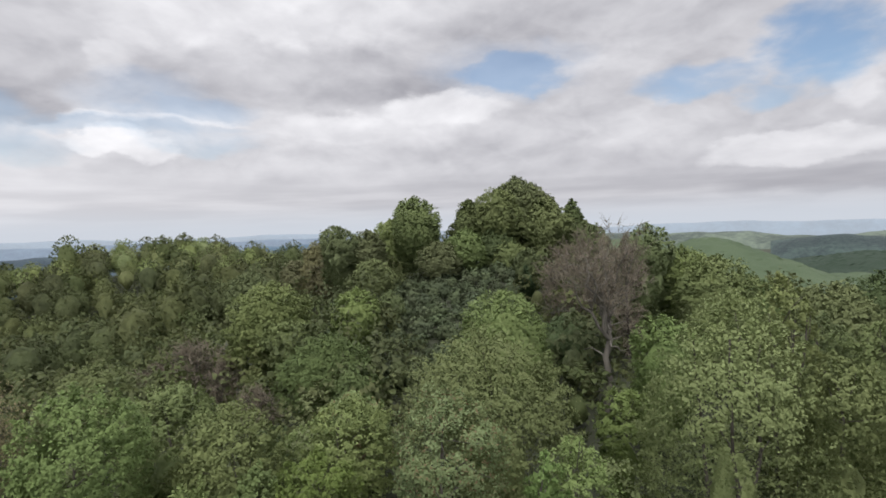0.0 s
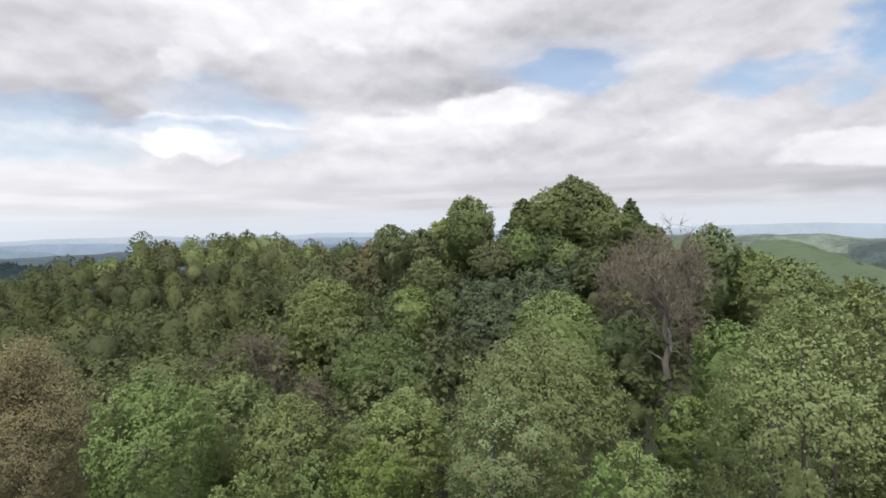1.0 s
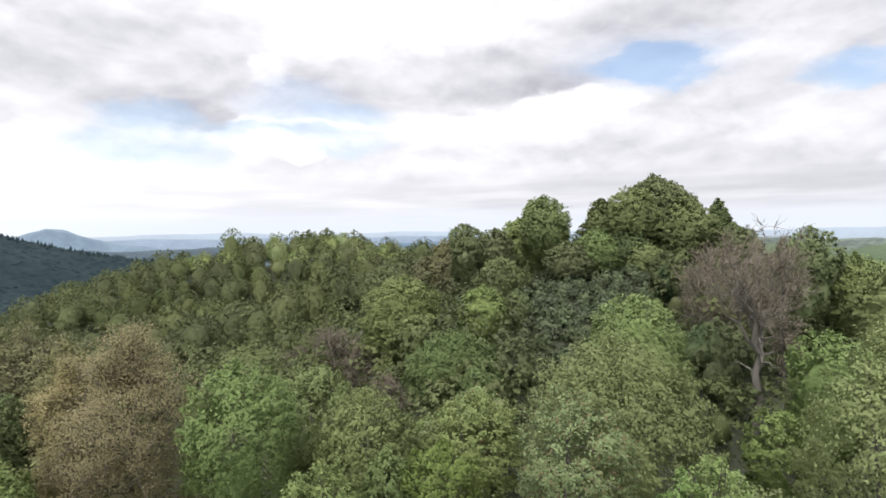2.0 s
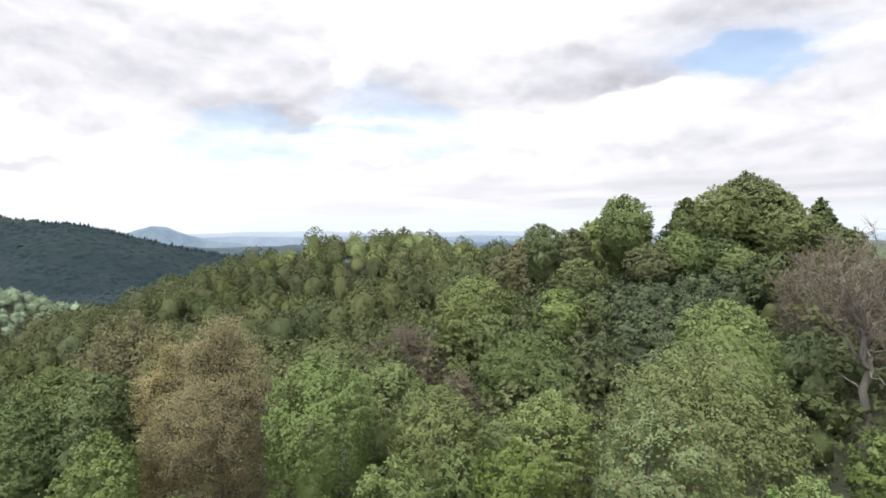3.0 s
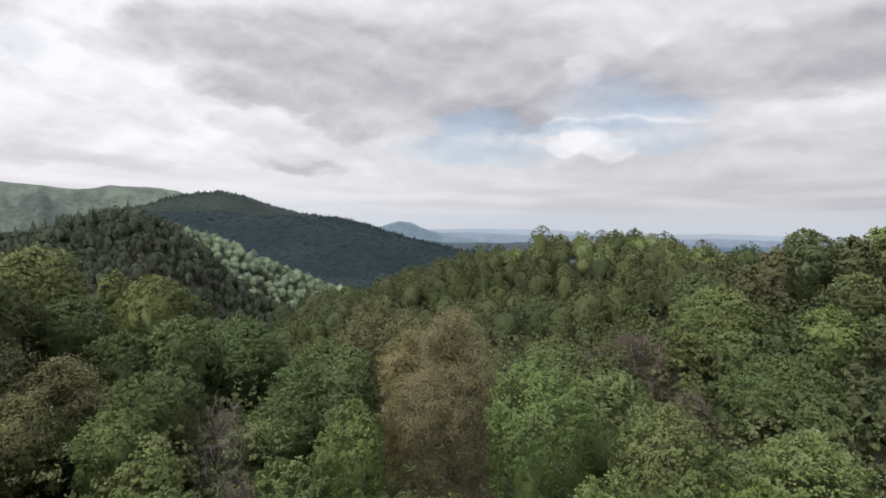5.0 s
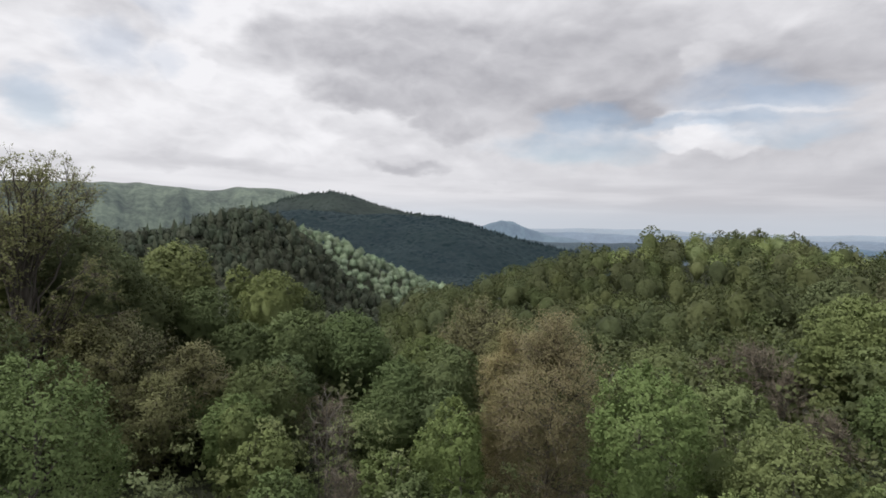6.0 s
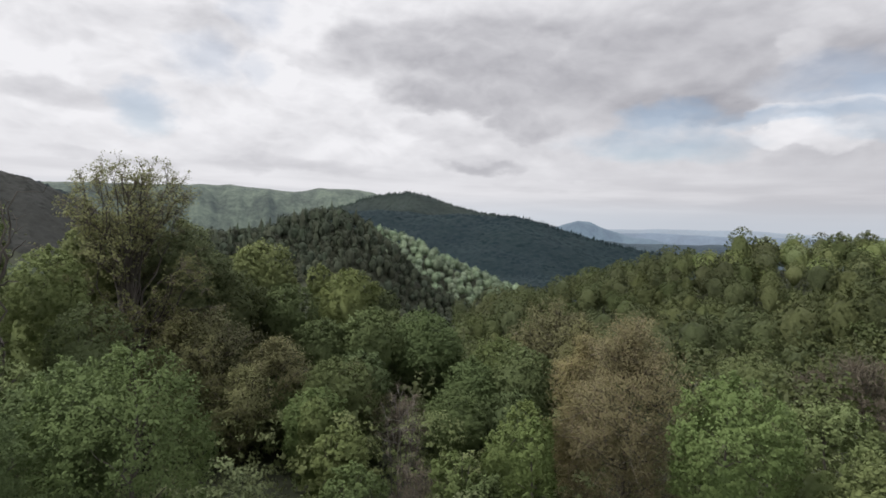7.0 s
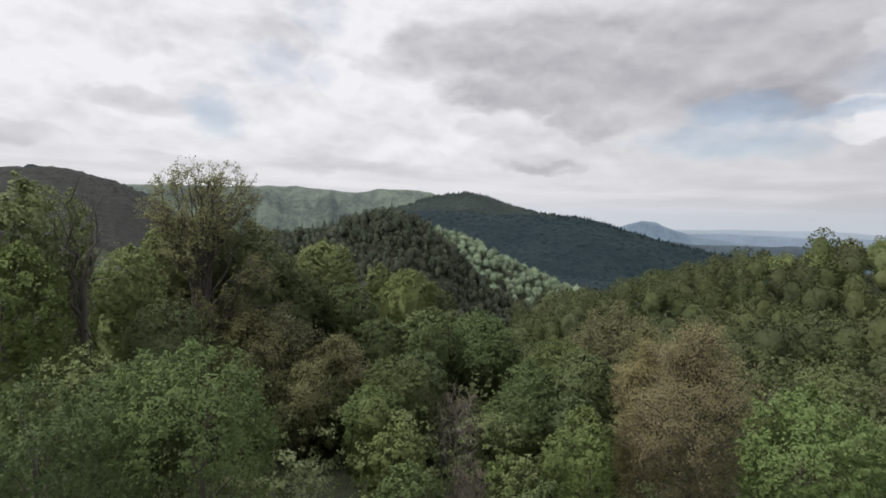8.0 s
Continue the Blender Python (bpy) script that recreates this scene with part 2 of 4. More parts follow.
LEAF = {
    "beech": leaf_material("beech_leaf", (0.158, 0.208, 0.076), (0.240, 0.298, 0.106), vary=0.28, grain=0.3),
    "fresh": leaf_material("fresh_leaf", (0.151, 0.206, 0.064), (0.229, 0.296, 0.088), vary=0.28, grain=0.3),
    "silver": leaf_material("silver_leaf", (0.140, 0.195, 0.082), (0.245, 0.305, 0.138), grain=0.3, dry=(0.2, 0.14, 0.075)),
    "sapling": leaf_material("sapling_leaf", (0.161, 0.236, 0.075), (0.226, 0.305, 0.105), grain=0.3),
    "limegreen": leaf_material("lime_leaf", (0.180, 0.232, 0.083), (0.285, 0.338, 0.132), grain=0.3, vary=0.25),
    "olive": leaf_material("olive_leaf", (0.136, 0.172, 0.074), (0.218, 0.256, 0.108), vary=0.28, grain=0.3),
    "dark": leaf_material("dark_leaf", (0.086, 0.124, 0.049), (0.139, 0.187, 0.073), vary=0.28),
    "yellow": leaf_material("yellow_leaf", (0.150, 0.184, 0.074), (0.255, 0.295, 0.118), vary=0.28, grain=0.3),
    "budding": leaf_material("bud_leaf", (0.195, 0.175, 0.086), (0.31, 0.278, 0.142), grain=0.3, dry=(0.26, 0.20, 0.125), hue=0.008, vary=0.25),
    "leafing": leaf_material("leafing_leaf", (0.142, 0.146, 0.069), (0.235, 0.234, 0.112), grain=0.3, vary=0.2),
    "veteran": leaf_material("veteran_leaf", (0.165, 0.178, 0.080), (0.285, 0.292, 0.138), hue=0.008, vary=0.1),
    # next two: olive and beech with cloud shade of the left put into them
    "deep": leaf_material("shade_olive_leaf", (0.098, 0.134, 0.052), (0.160, 0.203, 0.077), vary=0.3, grain=0.3),
    "shade_beech": leaf_material("shade_beech_leaf", (0.108, 0.154, 0.058), (0.168, 0.223, 0.083), vary=0.28, grain=0.3),
    "spire": leaf_material("spire_leaf", (0.125, 0.158, 0.070), (0.20, 0.24, 0.10), vary=0.2, grain=0.4),
    "holly": leaf_material("holly_leaf", (0.03, 0.05, 0.027), (0.075, 0.11, 0.050), 0.15),
    "laurel": leaf_material("laurel_leaf", (0.062, 0.080, 0.042), (0.115, 0.145, 0.078), 0.12),
    # cloud shade on the low right-hand ridge is put into this dark colour
    "conifer": leaf_material("shaded_ridge_leaf", (0.022, 0.036, 0.027), (0.05, 0.075, 0.052), 0.1, hue=0.012, vary=0.22),
    # sunlight on the slope behind the spur is put into this pale colour
    "pale": leaf_material("sunlit_slope_leaf", (0.175, 0.238, 0.148), (0.38, 0.47, 0.32), 0.35, grain=0.25, broad=0.08),
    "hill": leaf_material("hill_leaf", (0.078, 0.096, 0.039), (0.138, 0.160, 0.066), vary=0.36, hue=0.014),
    # brighter than the hill's leaf: sunlight on the crest put into its colour
    "crest": leaf_material("sunlit_crest_leaf", (0.175, 0.217, 0.078), (0.30, 0.345, 0.142), 0.35),
    # sunlight on the rolling hills is put into this light colour
    "sunlit_hill": leaf_material("sunlit_hill_leaf", (0.085, 0.125, 0.075), (0.145, 0.195, 0.115), 0.3, vary=0.15, grain=0.05, broad=0.012),
    # darkened leaf colour that carries the shade lying on the spur
    "spur": leaf_material("shaded_spur_leaf", (0.034, 0.046, 0.030), (0.074, 0.088, 0.057), 0.12, hue=0.03, vary=0.3, grain=0.15, broad=0.03),
    # upland against mountain: sunlit summit and cloud-shaded flank put into leaf colours
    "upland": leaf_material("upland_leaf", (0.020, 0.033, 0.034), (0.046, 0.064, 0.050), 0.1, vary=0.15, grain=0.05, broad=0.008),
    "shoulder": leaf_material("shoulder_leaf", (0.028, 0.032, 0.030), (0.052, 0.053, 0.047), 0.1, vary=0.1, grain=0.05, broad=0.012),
    # bluer than the woods themselves: haze is put into this leaf colour
    "mountain": leaf_material("mountain_haze_leaf", (0.010, 0.022, 0.030), (0.020, 0.036, 0.039), 0.1, hue=0.012, vary=0.10, grain=0.05, broad=0.011),
}
BARK = rough_material("bark", (0.045, 0.039, 0.032), (0.125, 0.112, 0.096), 2.0, 0.5, stretch=(1, 1, 0.25))
TWIG = rough_material("twig", (0.112, 0.093, 0.068), (0.21, 0.18, 0.137), 1.5, 0.2)
DEADWOOD = rough_material("dead_wood", (0.050, 0.046, 0.040), (0.215, 0.197, 0.174), 1.2, 0.4, stretch=(1, 1, 0.3))
SOIL = rough_material("forest_floor", (0.026, 0.031, 0.017), (0.05, 0.057, 0.032), 0.05, 0.6, fine=40.0)


def hazy_material(name, colour, haze_glow, mottle):
    """Far land whose surface emits a colour that stands in for haze."""
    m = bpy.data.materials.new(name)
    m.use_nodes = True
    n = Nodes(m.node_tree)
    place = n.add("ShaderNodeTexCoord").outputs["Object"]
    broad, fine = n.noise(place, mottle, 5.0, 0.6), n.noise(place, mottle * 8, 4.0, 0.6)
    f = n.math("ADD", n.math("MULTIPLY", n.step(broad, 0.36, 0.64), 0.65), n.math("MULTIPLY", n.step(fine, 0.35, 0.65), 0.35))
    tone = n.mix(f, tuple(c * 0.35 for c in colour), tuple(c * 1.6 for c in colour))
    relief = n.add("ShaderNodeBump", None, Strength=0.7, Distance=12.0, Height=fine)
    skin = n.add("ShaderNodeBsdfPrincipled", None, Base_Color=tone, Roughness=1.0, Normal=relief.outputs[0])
    skin.inputs["Emission Color"].default_value = (*haze_glow, 1.0)
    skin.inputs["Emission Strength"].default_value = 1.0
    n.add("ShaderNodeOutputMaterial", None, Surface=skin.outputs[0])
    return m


# second colour of each: haze, emitted by the land's own surface
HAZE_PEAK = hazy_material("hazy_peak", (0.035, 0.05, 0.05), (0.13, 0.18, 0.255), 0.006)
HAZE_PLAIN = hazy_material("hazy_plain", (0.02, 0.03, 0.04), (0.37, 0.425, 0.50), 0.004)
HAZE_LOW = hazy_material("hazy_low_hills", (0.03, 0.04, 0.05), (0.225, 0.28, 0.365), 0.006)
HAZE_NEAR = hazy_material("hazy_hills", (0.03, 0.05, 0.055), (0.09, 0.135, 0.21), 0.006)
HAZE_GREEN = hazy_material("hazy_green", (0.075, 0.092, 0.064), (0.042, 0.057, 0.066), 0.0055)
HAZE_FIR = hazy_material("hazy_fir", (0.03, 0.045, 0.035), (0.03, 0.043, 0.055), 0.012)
# these woods emit a dim blue in place of haze too
LEAF["plain"] = hazy_material("hazy_plain_woods", (0.02, 0.03, 0.03), (0.045, 0.066, 0.095), 0.01)


# ---- mesh helpers ----
def mesh_object(name, verts, faces, material, parent=None, label="", tint=None, smooth=False, normals=None):
    """One mesh object out of arrays: verts (n, 3), triangles (m, 3)."""
    verts, faces = np.asarray(verts, np.float32), np.asarray(faces, np.int32)
    me = bpy.data.meshes.new(name)
    me.vertices.add(len(verts))
    me.vertices.foreach_set("co", verts.ravel())
    me.loops.add(faces.size)
    me.loops.foreach_set("vertex_index", faces.ravel())
    me.polygons.add(len(faces))
    me.polygons.foreach_set("loop_start", np.arange(0, faces.size, 3, dtype=np.int32))
    me.polygons.foreach_set("use_smooth", np.full(len(faces), smooth))
    me.update(calc_edges=True)
    if tint is not None:
        me.attributes.new("tint", "FLOAT", "POINT").data.foreach_set("value", np.asarray(tint, np.float32))
    if normals is not None:
        me.normals_split_custom_set_from_vertices(np.asarray(normals, np.float32).tolist())
    me.materials.append(material)
    ob = new(name, me)
    if parent:
        ob.parent = parent
    if label:
        tagged(ob, label)
    return ob


def unit(v):
    return v / np.maximum(np.linalg.norm(v, axis=-1, keepdims=True), 1e-9)


def leaves(centres, spread, per, size, rng, flat=0.7, up=0.5, droop=0.0, heart=None, crisp=0.35):
    """Leaf blades scattered round the centres. Returns verts, triangles and the soft normals of the crown's skin."""
    c = np.repeat(centres, per, axis=0)
    s = np.repeat(np.broadcast_to(np.asarray(spread, float), len(centres)), per)
    away = unit(rng.normal(size=c.shape))
    p = c + away * (s * rng.random(len(c)) ** 0.45)[:, None] * np.array([1, 1, flat])
    skin = away if heart is None else away * 0.25 + unit(p - np.asarray(heart))
    skin = unit(skin + np.array([0, 0, 0.15]))
    normal = unit(skin * 0.9 + rng.normal(size=c.shape) * 0.62 + np.array([0, 0, up * 0.4]))
    along = unit(np.cross(normal, rng.normal(size=c.shape)))
    along[:, 2] -= droop
    across = np.cross(normal, along)
    length = (size * (0.6 + 0.8 * rng.random(len(c))))[:, None]
    wide = length * (0.40 + 0.16 * rng.random(len(c)))[:, None]
    shade = unit(skin * (1.1 - crisp) + normal * crisp)
    v = np.stack([p - along * length * 0.45 - across * wide * 1.2, p - along * length * 0.35 + across * wide * 1.2, p + along * length * 0.75], 1).reshape(-1, 3)
    return v, np.arange(len(v)).reshape(-1, 3)[:, ::-1], np.repeat(shade, 3, axis=0)


def tubes(branches, sides):
    """Tapered tubes along lists of (points, radii). Returns verts and triangles."""
    vs, fs, at = [], [], 0
    ring = np.arange(sides) * (2 * math.pi / sides)
    co, si = np.cos(ring)[:, None], np.sin(ring)[:, None]
    for pts, radii in branches:
        pts = np.asarray(pts, float)
        d = unit(np.gradient(pts, axis=0))
        a = unit(np.cross(d, np.where(np.abs(d[:, 2:3]) > 0.9, np.array([[1.0, 0, 0]]), np.array([[0, 0, 1.0]]))))
        b = np.cross(d, a)
        n = len(pts)
        vs.append((pts[:, None] + np.asarray(radii)[:, None, None] * (a[:, None] * co + b[:, None] * si)).reshape(-1, 3))
        i, j = np.meshgrid(np.arange(n - 1), np.arange(sides), indexing="ij")
        i, j = i.ravel(), j.ravel()
        k = (j + 1) % sides
        p, q, r, t = at + i * sides + j, at + i * sides + k, at + (i + 1) * sides + k, at + (i + 1) * sides + j
        fs.append(np.concatenate([np.stack([p, q, r], 1), np.stack([p, r, t], 1)]))
        at += n * sides
    return np.concatenate(vs), np.concatenate(fs)


def join(*meshes):
    """Several vert and triangle arrays as one."""
    at, fs = 0, []
    for m in meshes:
        fs.append(m[1] + at)
        at += len(m[0])
    return (np.concatenate([m[0] for m in meshes]), np.concatenate(fs), *([np.concatenate([m[2] for m in meshes])] if len(meshes[0]) > 2 else []))


def limb(start, end, r0, r1, rng, steps=5, sag=0.0, wobble=0.08):
    """A crooked limb from start to end, rising first and then reaching out."""
    t = np.linspace(0, 1, steps)[:, None]
    start, end = np.asarray(start, float), np.asarray(end, float)
    span = np.linalg.norm(end - start)
    mid = (start + end) / 2 + np.array([0, 0, span * sag]) + rng.normal(size=3) * span * wobble
    pts = start * (1 - t) ** 2 + 2 * mid * t * (1 - t) + end * t ** 2
    pts[1:-1] += rng.normal(size=(steps - 2, 3)) * span * wobble * 0.35
    return pts, r0 + (r1 - r0) * t[:, 0] ** 0.8


# crown outlines: radius at each height between the crown's foot and its tip
OUTLINES = {
    "round": ((0, 0.15, 0.4, 0.65, 0.85, 1), (0.45, 0.8, 1.0, 0.92, 0.62, 0.12)),
    "cone": ((0, 0.1, 0.35, 0.7, 1), (0.6, 1.0, 0.85, 0.45, 0.03)),
    "domed": ((0, 0.2, 0.5, 0.75, 0.92, 1), (0.25, 0.6, 0.95, 1.0, 0.7, 0.25)),
}
# rounded crowns: height of the cap as a multiple of the crown's radius, and how pointed it is
CAPS = {"bell": (1.15, 2.0), "dome": (1.25, 2.0), "oval": (2.1, 1.7), "tall": (2.9, 1.45)}


def profile(outline, radius, span):
    """Heights (0 to 1) and relative radii of a crown of that radius and length."""
    if outline in OUTLINES:
        return OUTLINES[outline]
    cap, blunt = CAPS[outline]
    cap = min(cap * radius / max(span, 0.1), 0.85)
    t = np.linspace(0, 1, 25)
    top = (1 - (1 - np.minimum((1 - t) / cap, 1)) ** blunt) ** (1 / blunt)
    low = np.interp(t, (0, 0.5 * (1 - cap), 1 - cap, 1), (0.5, 0.85, 1, 1))
    return t, np.maximum(top * low, 0.02)


def crown_lobes(height, radius, foot, outline, count, rng):
    """Centres and radii of the leafy lobes that make up a crown."""
    hs, rs = profile(outline, radius, height - foot)
    t = (np.arange(count) + 0.5) / count
    t = np.clip(t + rng.normal(size=count) * 0.03, 0.02, 0.98) ** 0.85
    turn = np.arange(count) * 2.39996 + rng.normal(size=count) * 0.35
    reach = np.interp(t, hs, rs) * radius
    size = radius * (0.36 + 0.14 * rng.random(count)) * np.clip(0.5 + 0.5 * reach / radius, 0.5, 1)
    r = np.maximum(reach - size * 0.75, 0.0) * (0.75 + 0.33 * rng.random(count))
    z = foot + t * (height - foot) - size * 0.45
    lean = rng.normal(size=2) * radius * 0.08
    return np.stack([np.cos(turn) * r + lean[0] * t, np.sin(turn) * r + lean[1] * t, z], 1), size


def crown_skin(height, radius, foot, outline, count, rng, bumps=16, deep=0.3, swell=0.16):
    """Points over the bumpy skin of a crown and a little way inside it."""
    hs, rs = profile(outline, radius, height - foot)
    t = 1 - (1 - rng.random(count * 3)) ** 1.7
    keep = rng.random(count * 3) < np.interp(t, hs, rs) * 0.75 + 0.25
    t = t[keep][:count]
    turn = rng.random(len(t)) * 6.28319
    # knuckles of the crown where a limb pushes out
    kt, ka, kw = rng.random(bumps), rng.random(bumps) * 6.28319, 0.5 + rng.random(bumps)
    near = np.cos(turn[:, None] - ka) * 0.5 - 0.5 - ((t[:, None] - kt) * 2.6) ** 2
    push = (np.exp(near * 7.0) * kw).max(axis=1) - 0.45
    inside = 1 - deep * rng.random(len(t)) ** 2.2
    r = np.interp(t, hs, rs) * radius * (1 + swell * push) * inside
    z = foot + (height - foot) * t * np.where(t > 0.75, inside, 1) + 0.25 * push
    lean = rng.normal(size=2) * radius * 0.10
    return np.stack([np.cos(turn) * r + lean[0] * t, np.sin(turn) * r + lean[1] * t, z], 1)


def crown_core(height, radius, foot, outline, rng, level=2, fill=0.7):
    """The dense, shaded inside of a crown."""
    hs, rs = profile(outline, radius, height - foot)
    v, f = BALLS[level]
    t = v[:, 2] * 0.5 + 0.5
    flat = np.maximum(np.hypot(v[:, 0], v[:, 1]), 1e-6)
    r = np.interp(t, hs, rs) * radius * fill * (1 + 0.12 * rng.normal(size=len(v))).clip(0.7, 1.2) * np.minimum(1, flat * 2.2) * np.minimum(1, 0.45 + 1.3 * t)
    z = foot + (height - foot) * (0.06 + (0.28 + 0.66 * fill) * t)
    return np.stack([v[:, 0] / flat * r, v[:, 1] / flat * r, z], 1), f, unit(v + rng.normal(size=v.shape) * 0.25)


def ball(level):
    """Verts and triangles of a round body."""
    bm = bmesh.new()
    bmesh.ops.create_icosphere(bm, subdivisions=level, radius=1.0)
    v = np.array([p.co[:] for p in bm.verts])
    f = np.array([[q.index for q in t.verts] for t in bm.faces])
    bm.free()
    return v, f


BALLS = {1: ball(2), 2: ball(3)}


def tree_wood(height, radius, foot, lobes, rng, stems=1, thick=0.016, sides=7):
    """Trunks and the limbs that carry the lobes."""
    trunk, limbs = [], []
    for k in range(stems):
        turn = k * 2.4 + rng.random()
        off = np.array([math.cos(turn), math.sin(turn), 0]) * (radius * 0.16 if stems > 1 else 0)
        top = off * 2.5 + np.array([0, 0, height * 0.86]) + rng.normal(size=3) * np.array([0.3, 0.3, 0.2])
        trunk.append(limb(off * 0.4 + np.array([0, 0, -0.6]), top, height * thick / stems ** 0.4, height * thick * 0.16, rng, 9, 0.0, 0.02))
    for c in lobes:
        p, r = trunk[rng.integers(len(trunk))]
        hz = max(0.08 * height, c[2] - np.hypot(c[0], c[1]) * 0.75)
        i = int(np.clip(np.searchsorted(p[:, 2], hz), 1, len(p) - 2))
        limbs.append(limb(p[i], c + np.array([0, 0, 0.2]), r[i] * 0.5, 0.015, rng, 5, 0.10, 0.07))
    return trunk, limbs


def shoots(height, radius, foot, outline, count, blades, size, rng, long=0.42, loose=0.3, crisp=0.35, swell=0.13, bumps=26):
    """Feathery shoots that climb outwards to the crown's skin, each set with leaves that thin out to its tip."""
    tip = crown_skin(height, radius, foot, outline, count, rng, bumps=bumps, deep=0.2, swell=swell)
    out = unit((tip - np.array([0, 0, height * 0.35])) * np.array([1, 1, 0.45]))
    way = unit(out + np.array([0, 0, 0.35]) + rng.normal(size=tip.shape) * 0.33)
    span = radius * long * (0.55 + 0.9 * rng.random(len(tip)))
    tip = tip + way * (span * 0.25 + radius * 0.16 * rng.random(len(tip)) ** 4)[:, None]
    u = rng.random((len(tip), blades)) ** 0.75
    p = tip[:, None] - way[:, None] * (span[:, None] * (1 - u))[:, :, None]
    off = rng.normal(size=p.shape) * np.array([1, 1, 0.4])
    p = (p + off * (span[:, None] * loose * (1.08 - u))[:, :, None]).reshape(-1, 3)
    return leaves(p, size * 0.3, 1, size, rng, heart=(0, 0, max(height * 0.42, height - 1.25 * radius)), crisp=crisp)


def leafy_tree(kind, height, radius, rng, foot=0.12, outline="round", sprays=300, blades=14, size=0.36, spread=0.62, stems=1, limbs=20, mesh_only=False, sparse=1.0, core=0.55, level=2, crisp=0.35, deep=0.3, flat=0.5, feather=0, loose=0.3, long=0.42, swell=0.15, bumps=26, split=False):
    """A broadleaf tree: trunk, limbs and a crown of flat sprays of leaves, as an Empty with parts."""
    if feather:
        v, f, n = shoots(height, radius, foot * height, outline, int(feather * sparse), blades, size, rng, crisp=crisp, loose=loose, long=long, swell=swell, bumps=bumps)
    p = crown_skin(height, radius, foot * height, outline, int(sprays * sparse), rng, deep=deep) if not feather else None
    if not feather:
        v, f, n = leaves(p, spread * (0.6 + 0.8 * rng.random(len(p))), blades, size, rng, flat=flat, heart=(0, 0, height * 0.45), crisp=crisp)
    if core:
        v, f, n = join((v, f, n), crown_core(height, radius, foot * height, outline, rng, level, core * sparse ** 2))
    if mesh_only:
        return v, f, n
    root = new("tree")
    c, s = crown_lobes(height, radius, foot * height, outline, limbs, rng)
    trunk, arms = tree_wood(height, radius, foot * height, c, rng, stems)
    if split:
        stem = mesh_object("trunk", *tubes(trunk, 8), BARK, root, smooth=True)
        for arm in arms:
            mesh_object("limb", *tubes([arm], 5), BARK, stem, smooth=True)
    else:
        mesh_object("trunk", *join(tubes(trunk, 7), tubes(arms, 4)), BARK, root, smooth=True)
    mesh_object("crown", v, f, LEAF[kind], root, smooth=True, normals=n)
    return root


def bare_tree(height, radius, rng, foot=0.2, outline="round", limbs=22, boughs=6, twigs=9, long=1.0, wood=BARK, twig=TWIG, thick=0.016, twig_r=0.012, stems=1, buds=None, bud_size=0.2, bud_count=8, split=False):
    """A tree without leaves: trunk, limbs, boughs and a haze of twigs."""
    c, s = crown_lobes(height, radius, foot * height, outline, limbs, rng)
    trunk, big = tree_wood(height, radius, foot * height, c, rng, stems, thick)
    mid, fine, tips = [], [], []
    for (pts, radii), size in zip(big, s):
        for _ in range(boughs):
            i = rng.integers(1, len(pts))
            d = unit(pts[-1] - pts[0] + np.array([0, 0, 0.6]) * np.linalg.norm(pts[-1] - pts[0]))
            end = pts[i] + (unit(d * 0.8 + rng.normal(size=3) * 0.55)) * size * long * (1.0 + 0.7 * rng.random())
            bp = limb(pts[i], end, max(radii[i] * 0.55, 0.02), 0.012, rng, 4, 0.05, 0.09)
            mid.append(bp)
            for _ in range(twigs):
                k = rng.integers(1, 4)
                e = bp[0][k] + unit(d * 0.6 + rng.normal(size=3) * 0.6) * size * long * (0.4 + 0.5 * rng.random())
                fine.append((np.stack([bp[0][k], e]), (twig_r, twig_r * 0.4)))
                tips.append(e)
    root = new("tree")
    if split:
        mesh_object("trunk", *tubes(trunk, 10), wood, root, smooth=True)
        for i, b in enumerate(big):
            mesh_object("limb", *tubes([b] + mid[i * boughs:(i + 1) * boughs], 6), wood, root, smooth=True)
    else:
        mesh_object("trunk", *join(tubes(trunk, 8), tubes(big + mid, 4)), wood, root, smooth=True)
    if fine:
        tagged(mesh_object("twig_spray", *tubes(fine, 3), twig, root), kind="stuff")
    if buds:
        v, f, n = leaves(np.array(tips), 0.5, bud_count, bud_size, rng, heart=(0, 0, height * 0.6))
        mesh_object("crown", v, f, LEAF[buds], root, smooth=True, normals=n)
    return root


